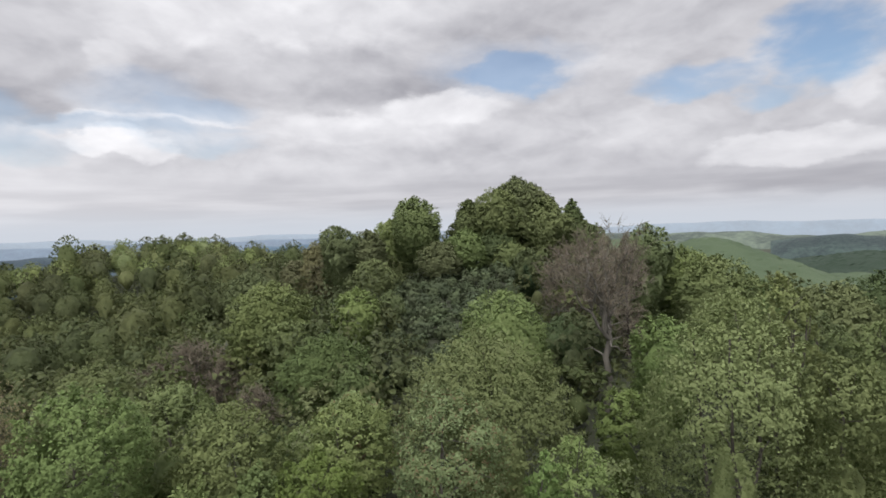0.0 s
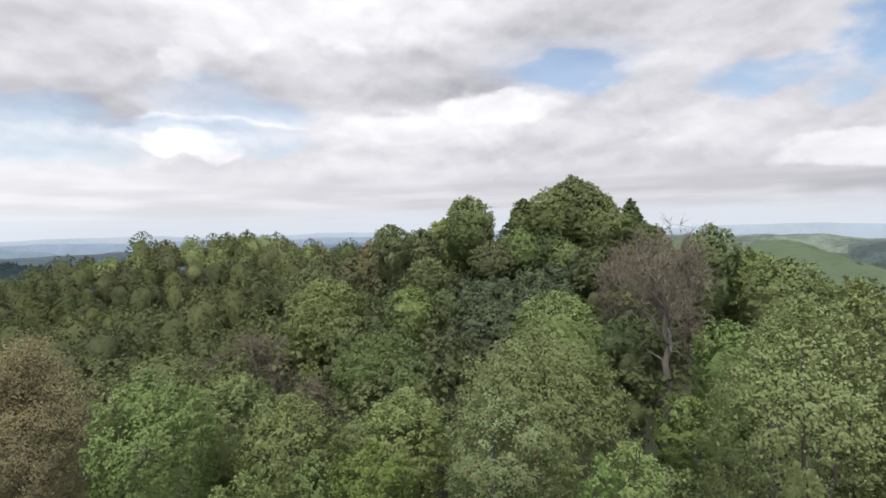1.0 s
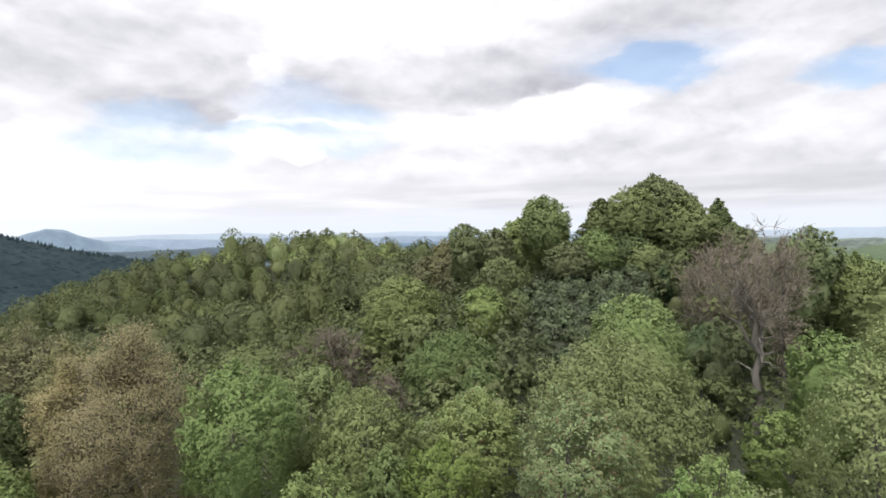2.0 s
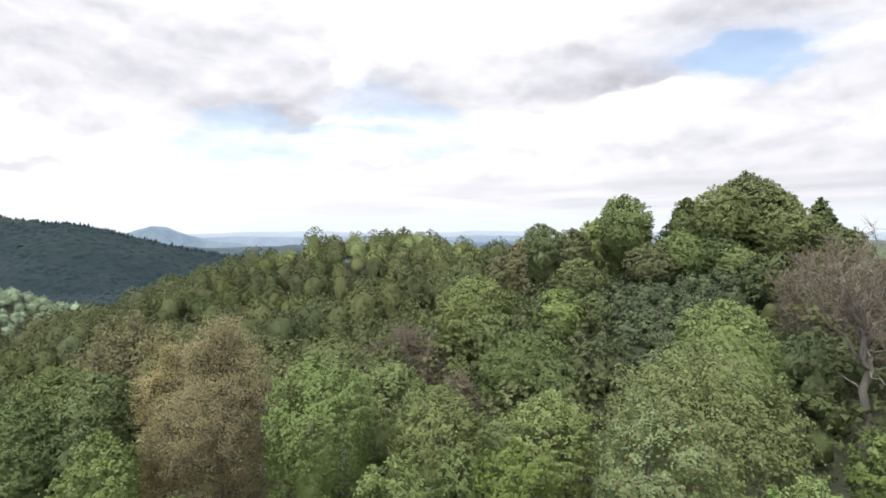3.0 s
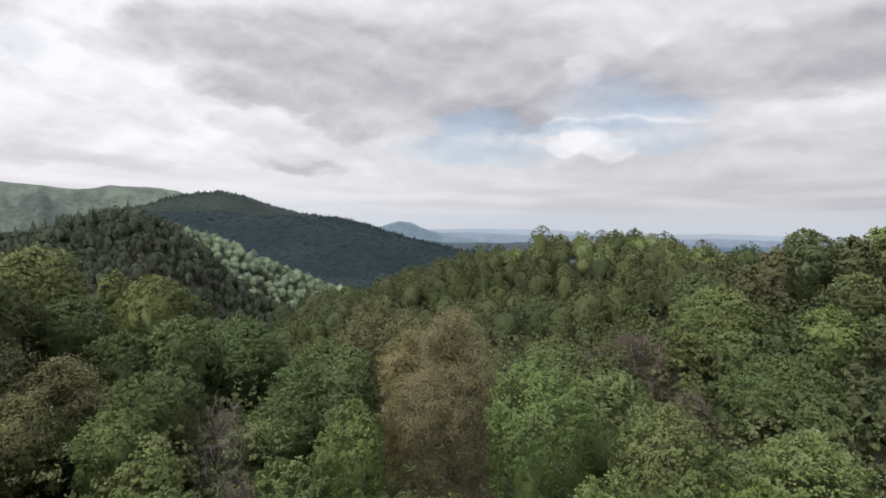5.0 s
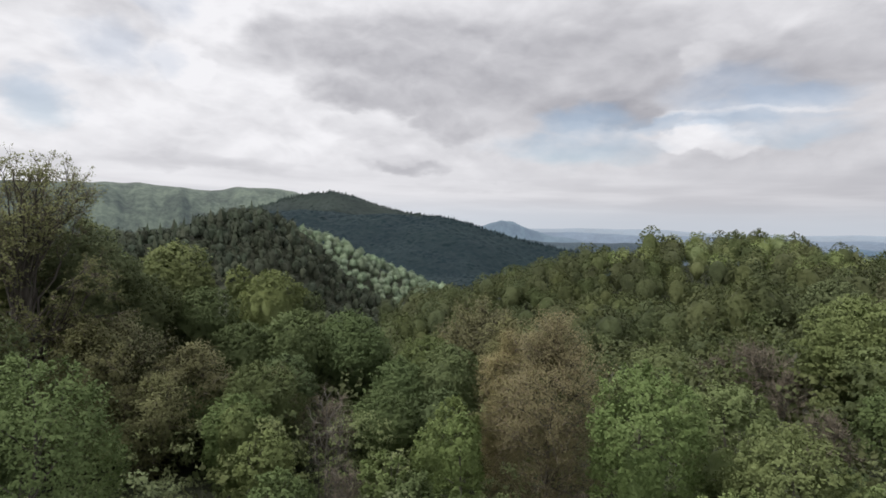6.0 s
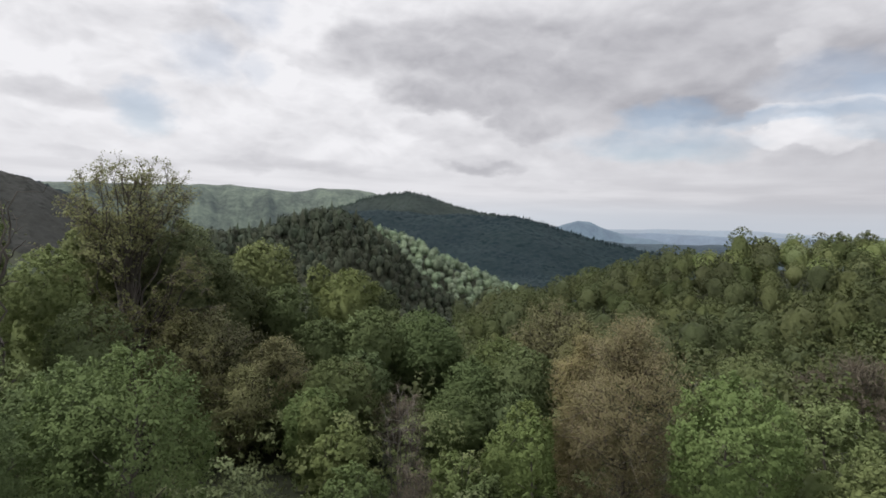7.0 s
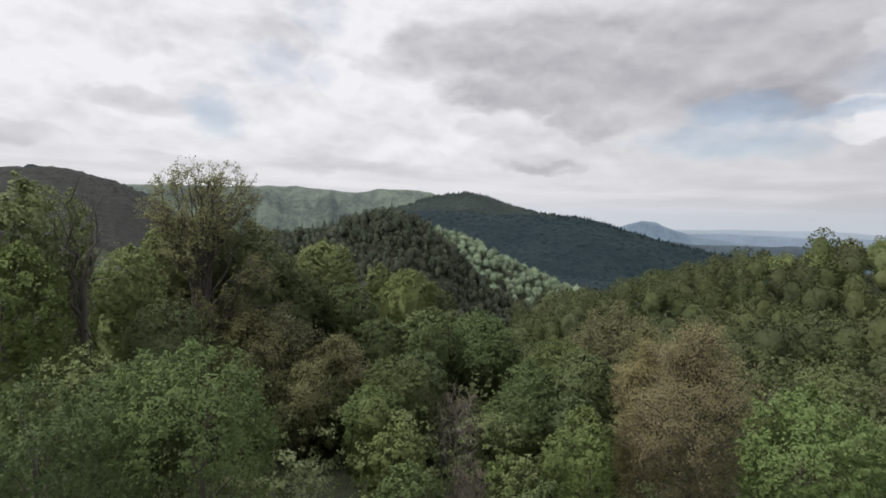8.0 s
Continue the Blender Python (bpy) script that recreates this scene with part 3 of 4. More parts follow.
def dead_tree(height, radius, rng, fork=0.36, arms=8, boughs=8, twigs=10, wood=DEADWOOD, twig=TWIG, thick=0.026, twig_r=0.014, reach=(0.72, 1.0), low=4):
    """A dead tree: one stout trunk that forks into climbing limbs, with bare boughs, stubs and twigs."""
    root = new("tree")
    top = np.array([rng.normal() * 0.2, rng.normal() * 0.2, height * fork])
    trunk = limb((0, 0, -0.6), top, height * thick, height * thick * 0.72, rng, 7, 0.0, 0.03)
    stem = mesh_object("trunk", *tubes([trunk], 10), wood, root, smooth=True)
    fine = []
    for k in range(arms):
        a = k * 2.39996 + rng.normal() * 0.3
        out = radius * (0.25 + 0.7 * rng.random())
        end = np.array([math.cos(a) * out, math.sin(a) * out, height * (reach[0] + (reach[1] - reach[0]) * rng.random())])
        if k == 0:
            end = np.array([end[0] * 0.3, end[1] * 0.3, height * reach[1]])
        start = trunk[0][rng.integers(low, 7)]
        end[2] = max(end[2], start[2] + 0.08 * height)
        main = limb(start, end, height * thick * (0.30 + 0.25 * rng.random()), 0.02, rng, 8, 0.05, 0.10)
        pieces = [main]
        for _ in range(boughs):
            i = rng.integers(2, 8)
            d = unit(main[0][min(i, 7)] - main[0][i - 1])
            e = main[0][i] + unit(d * 0.7 + rng.normal(size=3) * 0.6 + np.array([0, 0, 0.25])) * radius * (0.25 + 0.35 * rng.random())
            b = limb(main[0][i], e, max(main[1][i] * 0.5, 0.02), 0.012, rng, 5, 0.05, 0.14)
            pieces.append(b)
            for _ in range(twigs):
                j = rng.integers(1, 5)
                q = b[0][j] + unit(d * 0.6 + rng.normal(size=3) * 0.6) * radius * (0.10 + 0.16 * rng.random())
                fine.append((np.stack([b[0][j], q]), (twig_r, twig_r * 0.4)))
        mesh_object("limb", *tubes(pieces, 6), wood, stem, smooth=True)
    for k in range(7):
        p = trunk[0][rng.integers(3, 7)]
        e = p + unit(np.array([rng.normal(), rng.normal(), rng.normal() * 0.5])) * (0.8 + 1.2 * rng.random())
        mesh_object("broken_limb", *tubes([limb(p, e, 0.07, 0.025, rng, 5, -0.1, 0.2)], 6), wood, stem, smooth=True)
    if fine:
        tagged(mesh_object("twig_spray", *tubes(fine, 3), twig, root), kind="stuff")
    return root


def fan_tree(height, radius, rng, arms=30, boughs=9, twigs=11, leafy="veteran"):
    """An old tree whose limbs fan out to a wide dome of fine twigs, just coming into leaf."""
    root = new("tree")
    trunk = limb((0, 0, -0.6), (0, 0, height * 0.66), height * 0.019, height * 0.009, rng, 9, 0.0, 0.02)
    stem = mesh_object("trunk", *tubes([trunk], 10), BARK, root, smooth=True)
    fine, tips = [], []
    for k in range(arms + 26):
        a = k * 2.39996 + rng.normal() * 0.15
        if k < arms:
            u = math.sqrt((k + 0.5) / arms)
            out, z = radius * u * 0.86, height - radius * (0.22 + 1.05 * (1 - math.sqrt(1 - (0.95 * u) ** 2)))
            start = trunk[0][rng.integers(4, 9)]
        else:
            out, z = radius * (0.6 + 0.55 * rng.random()), height * (0.38 + 0.28 * rng.random())
            start = trunk[0][rng.integers(3, 6)]
        end = np.array([math.cos(a) * out, math.sin(a) * out, z])
        main = limb(start, end, height * 0.006, 0.03, rng, 8, 0.06, 0.06)
        pieces = [main]
        for _ in range(boughs):
            i = rng.integers(3, 8)
            d = unit(end - np.array([0, 0, height * 0.55]))
            e = main[0][i] + unit(d * 0.8 + rng.normal(size=3) * 0.5) * radius * (0.14 + 0.2 * rng.random())
            b = limb(main[0][i], e, max(main[1][i] * 0.5, 0.022), 0.012, rng, 4, 0.05, 0.1)
            pieces.append(b)
            for _ in range(twigs):
                j = rng.integers(1, 4)
                q = b[0][j] + unit(d * 0.7 + rng.normal(size=3) * 0.6) * radius * (0.06 + 0.12 * rng.random())
                fine.append((np.stack([b[0][j], q]), (0.016, 0.007)))
                tips.append(q)
        mesh_object("limb", *tubes(pieces, 5), BARK, stem, smooth=True)
    tagged(mesh_object("twig_spray", *tubes(fine, 3), TWIG, root), kind="stuff")
    v, f, n = leaves(np.array(tips), 0.3, 5, 0.11, rng, heart=(0, 0, height * 0.6))
    mesh_object("crown", v, f, LEAF[leafy], root, smooth=True, normals=n)
    return root


# ---- the land ----
def polar(az, d):
    return -d * math.sin(radians(az)), d * math.cos(radians(az))


def hill(x, y, az, d, top, slope, r0, lateral=1.0, turn=None):
    """A round-topped hill of even slopes; lateral widens it across the line of its bearing."""
    cx, cy = polar(az, d)
    a = radians(az if turn is None else turn)
    u = -(x - cx) * math.sin(a) + (y - cy) * math.cos(a)
    v = ((x - cx) * math.cos(a) + (y - cy) * math.sin(a)) * lateral
    return top - slope * (np.sqrt(u * u + v * v + r0 * r0) - r0)


def ridge(x, y, far, crest, lift, slope, r0):
    """A long ridge at one distance; crest gives its outline as pairs of bearing and height angle, lift the height of its woods."""
    az = np.degrees(np.arctan2(-x, y))
    top = far * np.tan(np.radians(np.interp(az, [c[0] for c in crest], [c[1] for c in crest]))) - lift
    gap = np.hypot(x, y) - far
    return top - slope * (np.sqrt(gap * gap + r0 * r0) - r0)


SPUR = [(50, -16), (56, -11), (60.3, -8.7), (63.7, -7.0), (66.9, -4.3), (70.3, -1.0), (73.3, 0.9), (75.8, 1.25), (78.6, 0.55), (80.7, -0.3), (83, -0.9), (86.4, -1.1), (96, -3.5), (112, -8)]
SUNNY = [(46, -11), (50, -9), (53.6, -7.3), (58.1, -5.45), (62.6, -3.66), (65.8, -2.0), (68.7, -1.1), (70.4, -0.7), (80, -0.6), (95, -2), (110, -6)]
MOUNTAIN = [(28, -8), (36, -3.4), (40.4, -2.6), (44, -2.05), (48.8, -1.0), (53, 0.4), (55.9, 0.8), (60.5, 0.9), (63.8, 0.92), (66.9, 1.05), (70.4, 1.2), (74, 0.9), (80, -1.0), (88, -5), (100, -9)]
SUMMIT = [(44, -9), (52, -2), (55.9, 0.6), (58.8, 0.95), (62.7, 1.95), (64.8, 2.55), (67.2, 3.0), (69.9, 2.5), (72, 2.1), (76, 1.0), (84, -4), (100, -9)]
SHOULDER = [(86, -9), (94, -1.2), (98.1, 1.2), (101.2, 2.65), (104.6, 3.4), (106.9, 3.45), (110, 3.2), (125, 2.5), (140, -5)]


def ground_height(x, y):
    """Height of the land at x, y (arrays), metres."""
    x, y = np.asarray(x, float), np.asarray(y, float)
    d = np.hypot(x, y)
    base = np.interp(d, (0, 120, 300, 700, 1500, 2600, 4900), (-55, -58, -75, -105, -108, -115, -160))
    parts = [
        base,
        hill(x, y, 0, 0, -17, 0.45, 30),
        hill(x, y, 86, 62, -18, 0.42, 25),
        hill(x, y, -6, 106, -6, 0.22, 25, 1.5),
        hill(x, y, -38, 70, -19, 0.30, 30),
        hill(x, y, 26.5, 205, -10.5, 0.50, 20, 0.64),
        ridge(x, y, 370, SPUR, 10, 0.50, 12),
        ridge(x, y, 520, SUNNY, 10, 0.42, 14),
        ridge(x, y, 1400, MOUNTAIN, 10, 0.32, 30),
        ridge(x, y, 1650, SUMMIT, 9, 0.36, 30),
        ridge(x, y, 1500, SHOULDER, 5, 0.36, 40),
        hill(x, y, -26, 1000, -30, 0.40, 50, 1.15),
        hill(x, y, -18, 1150, -30, 0.40, 50, 1.0),
        hill(x, y, -40, 1500, -78, 0.30, 80, 0.7),
        hill(x, y, 106, 45, -18, 0.40, 25),
        hill(x, y, 180, 160, -10, 0.25, 40),
    ]
    k = 4.0
    stack = np.stack(parts)
    m = stack.max(axis=0)
    z = m + k * np.log(np.exp((stack - m) / k).sum(axis=0))
    s = np.clip(d / 400, 0.15, 2.5)
    z = z + s * (np.sin(x / (19 + 6 * s) + 1.3) * np.cos(y / (23 + 5 * s)) + 0.6 * np.sin(x / (61 + 20 * s) - y / 47 + 2.0)) * 1.2
    # gullies and shoulders of the mountains
    far = np.clip((d - 900) / 900, 0, 1)
    z = z + far * (5 * np.sin(x / 70 + 1.7 * np.sin(y / 160)) * np.cos(y / 95 + 0.6) + 2 * np.sin(x / 31 + y / 43))
    return z + CAM_Z


def build_ground():
    rings = np.concatenate([np.linspace(0, 120, 41)[1:], np.geomspace(124, 4850, 100)])
    turns = np.arange(0, 360, 1.5)
    a, r = np.meshgrid(np.radians(turns), rings)
    x, y = np.concatenate([[0], (-r * np.sin(a)).ravel()]), np.concatenate([[0], (r * np.cos(a)).ravel()])
    v = np.stack([x, y, ground_height(x, y)], 1)
    n = len(turns)
    i, j = np.meshgrid(np.arange(len(rings) - 1), np.arange(n), indexing="ij")
    i, j = i.ravel(), j.ravel()
    p, q = 1 + i * n + j, 1 + i * n + (j + 1) % n
    f = np.concatenate([np.stack([p, q + n, q], 1), np.stack([p, p + n, q + n], 1), np.stack([np.zeros(n, int), 1 + (np.arange(n) + 1) % n, 1 + np.arange(n)], 1)[:, ::-1]])
    ob = mesh_object("ground", v, f, SOIL, smooth=True)
    return tagged(ob, "brown leaf-littered forest floor over rolling wooded hills", "ground", kind="structure")


ground = build_ground()


# ---- woods that nobody could count: one object a hillside ----
def prototypes(count, seed, height, radius, outline, sprays, blades, size, spread, foot=0.12, core=0.62, level=2, crisp=0.3, deep=0.3, feather=0, loose=0.3, long=0.42):
    rng = np.random.default_rng(seed)
    return [leafy_tree("hill", height * (0.85 + 0.3 * rng.random()), radius * (0.85 + 0.3 * rng.random()), rng, foot, outline, sprays, blades, size, spread, mesh_only=True, core=core, level=level, crisp=crisp, deep=deep, feather=feather, loose=loose, long=long) for _ in range(count)]


def wood(name, label, kind, protos, area, spacing, seed, scale=(0.8, 1.25), keep=None, soft=0.0):
    """Trees of a hillside, on a jittered grid within (az from, az to, d from, d to)."""
    rng = np.random.default_rng(seed)
    a0, a1, d0, d1 = area
    pts = []
    d = d0
    while d < d1:
        n = max(1, int(radians(a1 - a0) * d / spacing))
        az = np.radians(a0 + (a1 - a0) * (np.arange(n) + rng.random(n)) / n)
        dd = d + (rng.random(n) - 0.5) * 1.5 * spacing
        pts.append(np.stack([-dd * np.sin(az), dd * np.cos(az)], 1))
        d += spacing
    pts = np.concatenate(pts)
    if keep is not None:
        pts = pts[keep(pts[:, 0], pts[:, 1], rng)]
    z = ground_height(pts[:, 0], pts[:, 1])
    vs, fs, ns, ts, at = [], [], [], [], 0
    for (x, y), h in zip(pts, z):
        v, f, n = protos[rng.integers(len(protos))]
        s = scale[0] + (scale[1] - scale[0]) * rng.random()
        t = rng.random() * 6.283
        c, q = math.cos(t) * s, math.sin(t) * s
        vs.append(np.stack([v[:, 0] * c - v[:, 1] * q + x, v[:, 0] * q + v[:, 1] * c + y, v[:, 2] * s * (0.9 + 0.25 * rng.random()) + h], 1))
        c, q = c / s, q / s
        ns.append(np.stack([n[:, 0] * c - n[:, 1] * q, n[:, 0] * q + n[:, 1] * c, n[:, 2]], 1))
        fs.append(f + at)
        ts.append(np.full(len(v), rng.random()))
        at += len(v)
    skin = unit(np.concatenate(ns) + np.array([0, 0, soft]))
    ob = mesh_object(name, np.concatenate(vs), np.concatenate(fs), LEAF[kind], tint=np.concatenate(ts), smooth=True, normals=skin)
    return tagged(ob, label, "woods", kind="stuff")


def far_firs(count, seed, height, radius):
    """Conifers of a far mountainside: two ragged whorls of boughs."""
    rng = np.random.default_rng(seed)
    out = []
    for _ in range(count):
        parts = []
        for foot, tip, wide in ((0.05, 0.75, 1.0), (0.45, 1.0, 0.6)):
            a = np.arange(6) * 1.0472
            r = radius * wide * (0.75 + 0.5 * rng.random(6))
            rim = np.stack([np.cos(a) * r, np.sin(a) * r, height * (foot + 0.08 * rng.random(6))], 1)
            v = np.concatenate([rim, [[0.1 * radius * rng.normal(), 0.1 * radius * rng.normal(), height * tip]]])
            k = np.arange(6)
            parts.append((v, np.stack([k, (k + 1) % 6, np.full(6, 6)], 1), unit(v - np.array([0, 0, height * (foot + tip) * 0.35]))))
        v, f, n = join(*parts)
        out.append((v, f, unit(n + np.array([0, 0, 2.2]))))
    return out


def azimuth_of(x, y):
    return np.degrees(np.arctan2(-x, y))


def canopy(name, label, kind, area, step, lift, seed, keep=None):
    """The closed roof of a far wood: a rough sheet of tree tops over the land."""
    rng = np.random.default_rng(seed)
    a0, a1, d0, d1 = area
    d = np.arange(d0, d1, step)
    az = np.radians(np.linspace(a0, a1, int(radians(a1 - a0) * (d0 + d1) * 0.5 / step)))
    a, r = np.meshgrid(az, d)
    a = a + (rng.random(a.shape) - 0.5) * (az[1] - az[0]) * 0.9
    r = r + (rng.random(a.shape) - 0.5) * step * 0.9
    x, y = -r * np.sin(a), r * np.cos(a)
    z = ground_height(x, y)
    e = step
    land = unit(np.stack([ground_height(x - e, y) - ground_height(x + e, y), ground_height(x, y - e) - ground_height(x, y + e), np.full(x.shape, 2 * e)], 2))
    top = lift[0] + (lift[1] - lift[0]) * rng.random(x.shape) ** 1.5
    top[:, (0, -1)] = -2.0
    top[(0, -1), :] = -2.0
    v = np.stack([x, y, z + top], 2).reshape(-1, 3)
    n = len(az)
    i, j = np.meshgrid(np.arange(len(d) - 1), np.arange(n - 1), indexing="ij")
    p = (i * n + j).ravel()
    f = np.concatenate([np.stack([p + 1, p, p + n], 1), np.stack([p + 1, p + n, p + n + 1], 1)])
    face = unit(np.cross(v[f[:, 1]] - v[f[:, 0]], v[f[:, 2]] - v[f[:, 0]]))
    face[face[:, 2] < 0] *= -1
    skin = np.zeros_like(v)
    for k in range(3):
        np.add.at(skin, f[:, k], face)
    skin = unit(unit(skin) * 0.4 + land.reshape(-1, 3))
    ob = mesh_object(name, v, f, LEAF[kind], tint=np.repeat(rng.random(len(d)), n) * 0.02, smooth=True, normals=skin)
    return tagged(ob, label, "woods", kind="stuff")


HILL_TREES = prototypes(10, 11, 13.0, 3.9, "dome", 0, 5, 0.40, 0.5, core=0.72, level=1, crisp=0.18, feather=230, loose=0.6, long=0.15)


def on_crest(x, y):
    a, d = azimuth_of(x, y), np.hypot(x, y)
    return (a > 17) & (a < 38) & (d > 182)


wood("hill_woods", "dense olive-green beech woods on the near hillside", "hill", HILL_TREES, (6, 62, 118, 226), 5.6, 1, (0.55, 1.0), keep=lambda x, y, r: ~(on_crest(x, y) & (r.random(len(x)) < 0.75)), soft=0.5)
wood("crest_woods", "woods along the hill's crest, sunlight put into their yellow-green", "crest", HILL_TREES, (17, 38, 184, 220), 5.8, 2, (0.5, 0.82), soft=0.3)
SLOPE_TREES = prototypes(6, 12, 13, 4.3, "dome", 0, 10, 0.6, 0.4, core=0.8, level=1, crisp=0.25, feather=52, loose=0.45, long=0.32)
SPUR_TREES = prototypes(6, 13, 13, 3.4, "dome", 0, 9, 0.6, 0.4, core=0.8, level=1, crisp=0.2, feather=32, loose=0.5)
wood("spur_woods", "mixed woods on a steep spur, shade put into their dark colour", "spur", SPUR_TREES, (54, 94, 300, 388), 5.2, 3, (0.5, 0.85), soft=0.9)
wood("pale_woods", "woods on a slope, sunlight put into their pale green", "pale", SLOPE_TREES, (46, 74, 450, 535), 7.2, 4, (0.6, 1.0), soft=0.3)
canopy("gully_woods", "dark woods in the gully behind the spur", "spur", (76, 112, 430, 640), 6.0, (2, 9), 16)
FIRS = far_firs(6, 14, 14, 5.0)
canopy("mountain_woods", "dark conifer woods on a mountain flank, tinted blue for haze", "mountain", (33, 88, 880, 1470), 5.5, (4, 9), 5)
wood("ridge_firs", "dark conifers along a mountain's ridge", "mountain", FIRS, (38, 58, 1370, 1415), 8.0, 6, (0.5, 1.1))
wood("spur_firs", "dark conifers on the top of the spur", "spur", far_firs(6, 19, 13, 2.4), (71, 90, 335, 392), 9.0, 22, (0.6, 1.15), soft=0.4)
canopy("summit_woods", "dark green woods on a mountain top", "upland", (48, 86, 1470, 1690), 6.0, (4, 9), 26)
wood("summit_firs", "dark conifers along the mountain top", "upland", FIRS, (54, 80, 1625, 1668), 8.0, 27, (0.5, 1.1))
canopy("valley_woods", "dark woods across the valley floor, tinted blue for haze", "mountain", (14, 114, 620, 960), 8.0, (4, 9), 15)
canopy("hazy_plain_woods", "woods on the plain beyond the hills, glowing blue as haze", "plain", (0, 42, 1500, 2760), 16.0, (2, 11), 18)
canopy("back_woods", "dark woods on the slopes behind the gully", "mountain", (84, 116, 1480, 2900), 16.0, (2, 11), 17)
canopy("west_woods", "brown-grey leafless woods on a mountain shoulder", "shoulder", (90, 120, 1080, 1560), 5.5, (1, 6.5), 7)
canopy("right_woods", "woods on rolling hills, sunlight put into their light green", "sunlit_hill", (-52, -6, 800, 1260), 6.0, (1, 5), 8)
canopy("shade_woods", "woods on a low ridge beyond the light hills, painted in cloud shade", "conifer", (-56, -6, 1250, 1700), 8.0, (1, 6), 10)


# ---- the hazy distance ----
def far_ridge(material, label, d, az0, az1, foot, crest, deep, seed, bumps, rise=0.07):
    """A long far ridge with two slopes and an uneven crest; crest(az) is its height in degrees above the eye's level."""
    rng = np.random.default_rng(seed)
    az = np.arange(az0, az1, 0.25)
    wave = sum(np.sin(az * k + rng.random() * 6.28) / k for k in bumps)
    top = d * np.tan(np.radians(crest(az) + rise * wave)) + CAM_Z
    rows = []
    for t in np.linspace(0, 1, 9):
        lift = math.sin(t * math.pi) ** 0.8
        dd = d + (t - 0.5) * deep + deep * math.sin(t * math.pi) * (0.05 * np.sin(az * 0.83 + 3.1 * t + seed) + 0.03 * np.sin(az * 2.17 - 2.3 * t + 2.0 * seed) + 0.015 * np.sin(az * 4.9 + 1.7 * t))
        rows.append(np.stack([-dd * np.sin(np.radians(az)), dd * np.cos(np.radians(az)), foot + (top - foot) * lift], 1))
    v = np.concatenate(rows)
    n = len(az)
    i, j = np.meshgrid(np.arange(8), np.arange(n - 1), indexing="ij")
    p = (i * n + j).ravel()
    f = np.concatenate([np.stack([p, p + n, p + n + 1], 1), np.stack([p, p + n + 1, p + 1], 1)])
    return tagged(mesh_object("backdrop", v, f, material, smooth=True), label, "distant hills", kind="structure")


far_ridge(HAZE_PLAIN, "far plain at the horizon, glowing pale blue as haze", 4550, -60, 120, -150, lambda a: -0.05 + 0 * a, 500, 1, (0.3, 0.8, 2.1), 0.03)
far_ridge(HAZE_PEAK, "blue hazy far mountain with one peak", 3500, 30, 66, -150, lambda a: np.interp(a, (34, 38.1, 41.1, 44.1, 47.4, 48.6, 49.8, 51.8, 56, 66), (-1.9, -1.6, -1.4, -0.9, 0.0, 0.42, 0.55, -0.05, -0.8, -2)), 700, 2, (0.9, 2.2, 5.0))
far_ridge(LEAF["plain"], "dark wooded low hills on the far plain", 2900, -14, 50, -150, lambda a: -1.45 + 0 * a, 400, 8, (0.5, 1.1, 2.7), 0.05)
far_ridge(HAZE_NEAR, "low far hills, glowing deep blue as haze", 2650, 2, 26, -150, lambda a: -0.95 - 0.010 * (a - 13) ** 2, 300, 3, (0.7, 1.7, 4.0))
far_ridge(HAZE_LOW, "low far hills, glowing pale blue as haze", 4150, -14, 66, -150, lambda a: -0.5 + 0 * a, 400, 4, (0.5, 1.3, 3.0), 0.035)
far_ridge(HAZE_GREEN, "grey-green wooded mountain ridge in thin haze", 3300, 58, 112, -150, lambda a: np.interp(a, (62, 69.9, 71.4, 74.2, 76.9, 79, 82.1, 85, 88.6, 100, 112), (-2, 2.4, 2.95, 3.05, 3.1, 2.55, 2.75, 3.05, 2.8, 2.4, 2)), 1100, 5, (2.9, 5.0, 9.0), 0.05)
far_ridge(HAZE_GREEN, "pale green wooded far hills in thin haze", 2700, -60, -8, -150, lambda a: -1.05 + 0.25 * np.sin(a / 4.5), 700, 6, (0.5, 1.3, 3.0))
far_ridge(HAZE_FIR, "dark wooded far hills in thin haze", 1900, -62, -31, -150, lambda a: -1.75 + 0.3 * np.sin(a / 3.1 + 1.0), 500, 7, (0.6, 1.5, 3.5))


# ---- single trees round the camera ----
HABIT = {
    "beech": dict(outline="dome"), "fresh": dict(outline="dome"), "silver": dict(outline="bell", sparse=0.85), "sapling": dict(outline="oval"),
    "limegreen": dict(outline="oval", stems=3, sparse=0.8), "olive": dict(outline="dome"), "dark": dict(outline="bell"), "yellow": dict(outline="bell"),
    "holly": dict(outline="cone"), "deep": dict(outline="bell"), "shade_beech": dict(outline="dome"), "spire": dict(outline="tall"),
}
